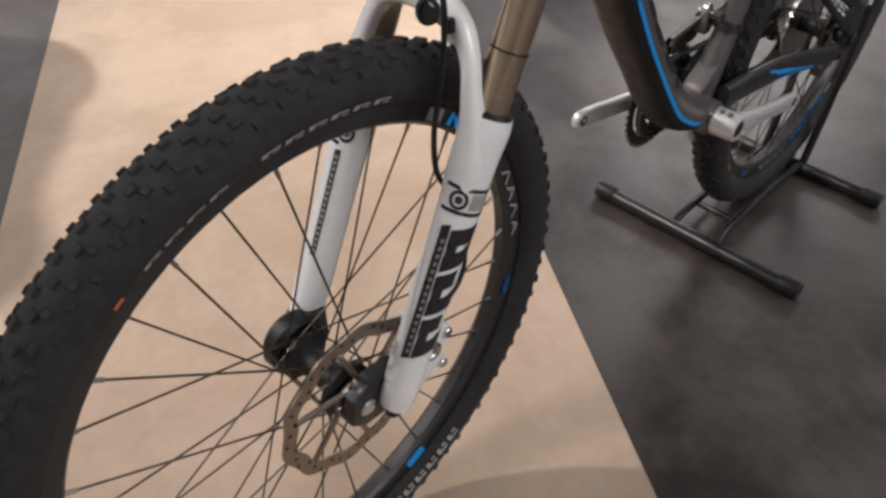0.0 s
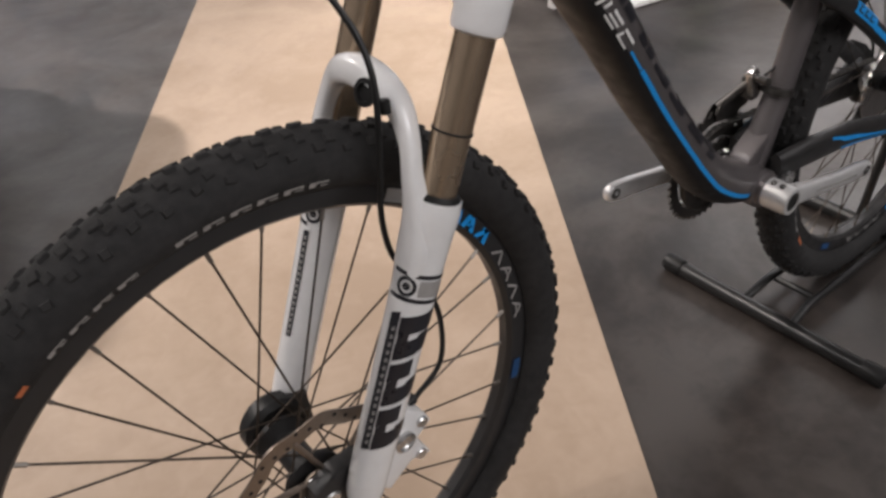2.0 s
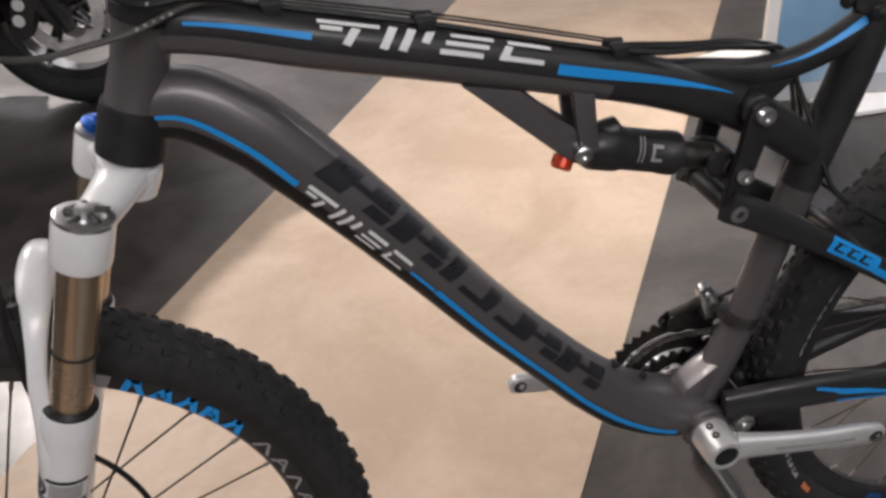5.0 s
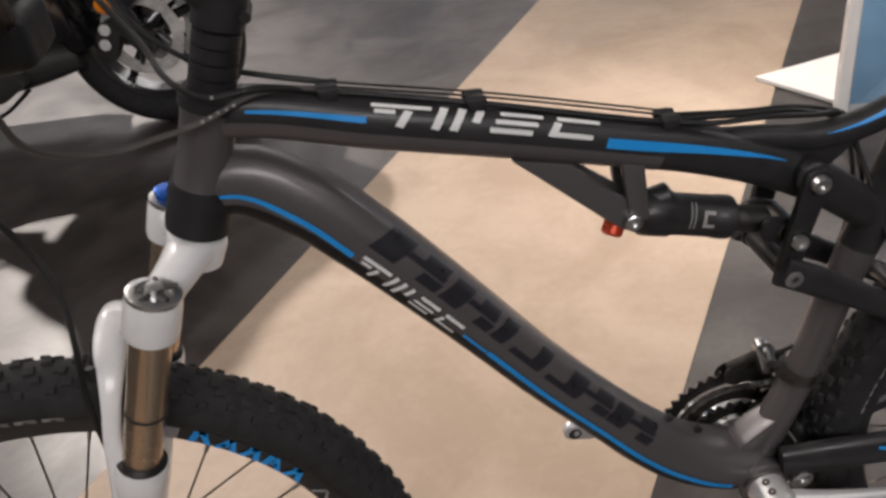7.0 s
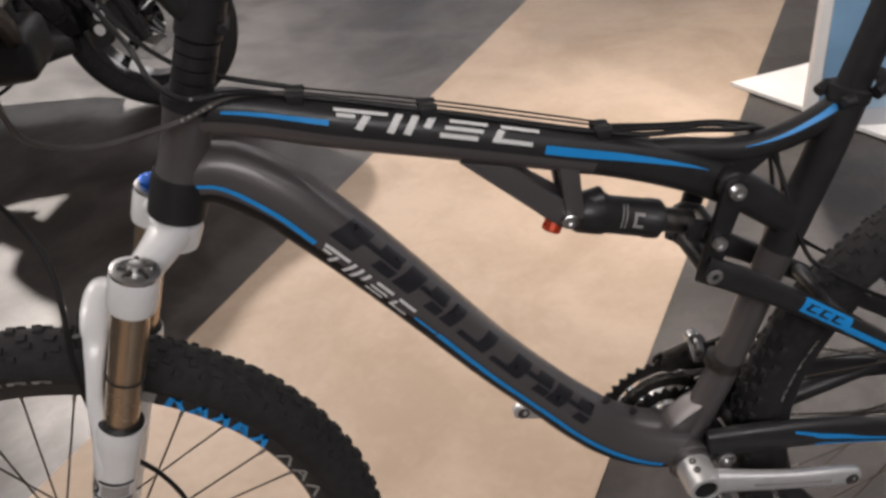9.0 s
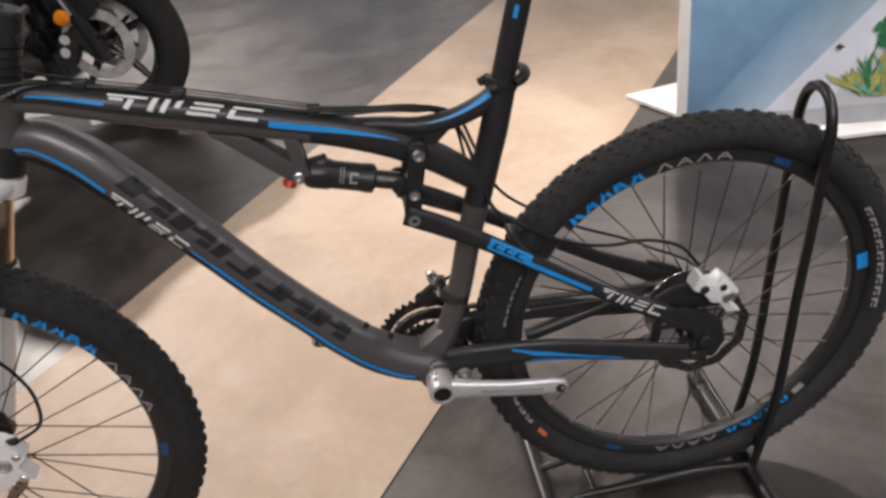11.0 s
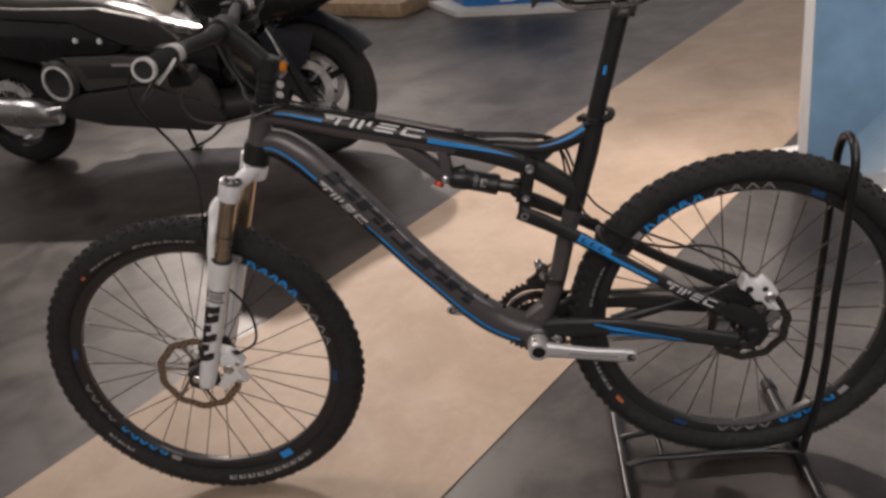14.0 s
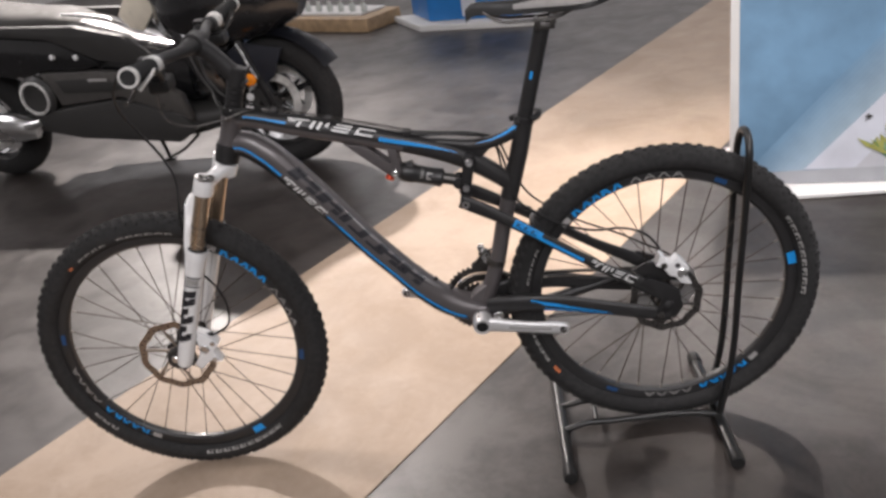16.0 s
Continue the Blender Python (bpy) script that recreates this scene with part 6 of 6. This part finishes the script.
# nose, windscreen and leg shield
part("nose_fairing", m_sweep([(-0.19, 0, 0.71, 0.05, 0.05), (-0.13, 0, 0.74, 0.12, 0.13), (0.0, 0, 0.77, 0.18, 0.20), (0.20, 0, 0.78, 0.21, 0.25), (0.34, 0, 0.74, 0.19, 0.24), (0.43, 0, 0.70, 0.10, 0.16)], 30).mesh(30), SCOOTER_BLACK, scoot, "gloss black nose fairing")
# unseen windscreen and dashboard, shaped and sized by the shadow they throw
part("windscreen", m_sweep([(0.18, 0, 0.88, 0.22, 0.14), (0.30, 0, 1.00, 0.20, 0.19), (0.38, 0, 1.13, 0.17, 0.20), (0.42, 0, 1.25, 0.13, 0.17), (0.44, 0, 1.33, 0.06, 0.10)], 22, 2.6).mesh(24), SCOOTER_BLACK, scoot, "dark curved windscreen")
part("dashboard", m_sweep([(0.16, 0, 0.98, 0.10, 0.18), (0.32, 0, 0.97, 0.13, 0.22), (0.48, 0, 0.95, 0.12, 0.22), (0.57, 0, 0.94, 0.07, 0.16)], 18, 2.8).mesh(22), PLASTIC, scoot, "black dashboard")
part("leg_shield", m_sweep([(0.20, 0, 0.30, 0.05, 0.12), (0.22, 0, 0.42, 0.07, 0.21), (0.26, 0, 0.58, 0.09, 0.25), (0.32, 0, 0.74, 0.08, 0.24), (0.38, 0, 0.86, 0.08, 0.22)], 20).mesh(24), SCOOTER_BLACK, scoot, "black leg shield")
# belly, foot boards, side panels
part("belly", m_sweep([(0.22, 0, 0.275, 0.05, 0.10), (0.40, 0, 0.27, 0.080, 0.19), (0.70, 0, 0.28, 0.085, 0.21), (1.00, 0, 0.31, 0.10, 0.20), (1.25, 0, 0.34, 0.10, 0.16)], 26, 3).mesh(24), SCOOTER_GREY, scoot, "dark grey belly panel")
part("tunnel", m_sweep([(0.34, 0, 0.48, 0.14, 0.16), (0.60, 0, 0.51, 0.17, 0.18), (0.85, 0, 0.59, 0.18, 0.19), (1.20, 0, 0.66, 0.17, 0.19), (1.60, 0, 0.76, 0.12, 0.17), (1.95, 0, 0.86, 0.05, 0.08)], 26, 2.8).mesh(24), SCOOTER_BLACK, scoot, "black centre body")
for l in (-1, 1):
    part("upper_panel", m_plate([(1.88, 0.880), (1.20, 0.795), (0.80, 0.765), (0.57, 0.705), (0.45, 0.600), (0.55, 0.578), (0.72, 0.605), (0.95, 0.715), (1.20, 0.748), (1.88, 0.845)], l * 0.212, 0.045, 0.012), SCOOTER_GREY, scoot, "dark grey upper side panel")
    part("side_panel", m_plate([(1.92, 0.842), (1.20, 0.745), (0.94, 0.712), (0.71, 0.592), (0.80, 0.570), (1.00, 0.578), (1.20, 0.555), (1.62, 0.650)], l * 0.205, 0.050, 0.010), SCOOTER_BLACK, scoot, "gloss black side panel")
    part("step_panel", m_plate([(1.06, 0.572), (0.76, 0.562), (0.52, 0.530), (0.36, 0.420), (0.34, 0.300), (0.66, 0.432), (0.99, 0.410), (1.02, 0.500)], l * 0.208, 0.048, 0.012), SCOOTER_MID, scoot, "satin grey step-through panel")
    # raised plate whose darker grey stands in for a shaded recess
    part("dark_step_plate", m_plate([(0.98, 0.535), (0.74, 0.525), (0.60, 0.480), (0.70, 0.462), (0.95, 0.470)], l * 0.228, 0.016, 0.004), SCOOTER_GREY, scoot)
    part("foot_board", m_plate([(1.14, 0.385), (0.68, 0.425), (0.37, 0.330), (0.32, 0.262), (0.42, 0.205), (0.92, 0.250), (1.14, 0.300)], l * 0.220, 0.050, 0.014), SCOOTER_GREY, scoot, "dark grey foot board")
    part("badge", m_plate([(0.80, 0.530), (0.70, 0.524), (0.70, 0.512), (0.80, 0.517)], l * 0.238, 0.004, 0.001), GREY_PRINT, scoot)
    eng = part("engine_cover", lathe([(0.030, 0), (0.100, 0.0), (0.106, 0.020), (0.090, 0.035), (0.02, 0.030)], sp_(1.105, l * 0.215, 0.462), ML * l, 36), SCOOTER_GREY, scoot, "round dark engine cover with a silver ring")
    part("silver_ring", lathe([(0.072, 0.036), (0.084, 0.034), (0.086, 0.042), (0.074, 0.046)], sp_(1.105, l * 0.215, 0.462), ML * l, 40, closed=True), DISC_SILVER, eng, "bright silver ring")
    part("trim_bar", tube([sp_(0.86, l * 0.19, 0.815), sp_(0.72, l * 0.20, 0.800), sp_(0.60, l * 0.20, 0.765), sp_(0.55, l * 0.195, 0.745)], [0.005, 0.010, 0.010, 0.005], 10, 16), SILVER, scoot, "bright metal trim below the seat")
part("seat", m_sweep([(0.86, 0, 0.735, 0.03, 0.10), (1.00, 0, 0.765, 0.05, 0.15), (1.20, 0, 0.785, 0.055, 0.17), (1.40, 0, 0.815, 0.065, 0.17), (1.65, 0, 0.86, 0.06, 0.16), (1.95, 0, 0.89, 0.03, 0.10)], 34, 3).mesh(24), SEAT_GREY, scoot, "grey stepped seat")
part("exhaust", m_sweep([(1.16, 0.24, 0.300, 0.035, 0.03), (1.22, 0.25, 0.318, 0.062, 0.05), (1.45, 0.26, 0.350, 0.070, 0.055), (1.80, 0.265, 0.43, 0.065, 0.055), (1.95, 0.265, 0.475, 0.05, 0.045)], 26, 2.2).mesh(24), SILVER, scoot, "bright steel exhaust silencer")
part("swing_arm", rod(sp_(1.05, 0.11, 0.33), sp_(1.60, 0.11, 0.292), 0.035, segs=16), SCOOTER_GREY, scoot)
part("silver_foot_peg", m_sweep([(1.12, 0.25, 0.345, 0.018, 0.02), (1.20, 0.265, 0.330, 0.028, 0.024), (1.30, 0.27, 0.310, 0.022, 0.02)], 12).mesh(16), SILVER, scoot, "polished silver foot rest")
# cream plate fills a pale area; no known part of the scooter
part("cream_plate", m_plate([(0.40, 0.800), (0.50, 0.700), (0.56, 0.720), (0.60, 0.780), (0.55, 0.850), (0.45, 0.870)], 0.150, 0.020, 0.006), CREAM, scoot, "cream-coloured plate behind the leg shield")
# two small white domes for the pale spots on the black band
for s, z in ((0.949, 0.640), (0.826, 0.629)):
    part("white_stud", lathe([(0.004, 0), (0.014, 0.002), (0.012, 0.010), (0.003, 0.013)], sp_(s, 0.231, z), ML, 16), WHITE_PAINT, scoot, "small white stud")
# unseen handlebar, kept short so its shadow misses the lit floor patch
part("handlebar", tube([sp_(0.30, -0.24, 0.96), sp_(0.26, -0.16, 0.97), sp_(0.22, 0, 0.95), sp_(0.26, 0.16, 0.97), sp_(0.30, 0.24, 0.96)], 0.014, 12, 30), SCOOTER_BLACK, scoot)
part("steering_column", rod(sp_(0.14, 0, 0.72), sp_(0.22, 0, 0.97), 0.03), SCOOTER_BLACK, scoot)
foot = sp_(0.747, -0.10, 0.012)
part("side_stand", join(tube([sp_(0.70, 0.02, 0.235), sp_(0.72, -0.04, 0.12), foot], [0.011, 0.010, 0.009], 10, 14), tube([sp_(0.40, 0.12, 0.20), sp_(0.56, 0.02, 0.10), foot], [0.008, 0.007, 0.007], 8, 12), block((-0.03, -0.02, 0), (0.03, 0.02, 0.010), 0.002, Matrix.Translation(Vector((foot.x, foot.y, 0.001))))), SCOOTER_GREY, scoot, "dark folding stand under the belly")
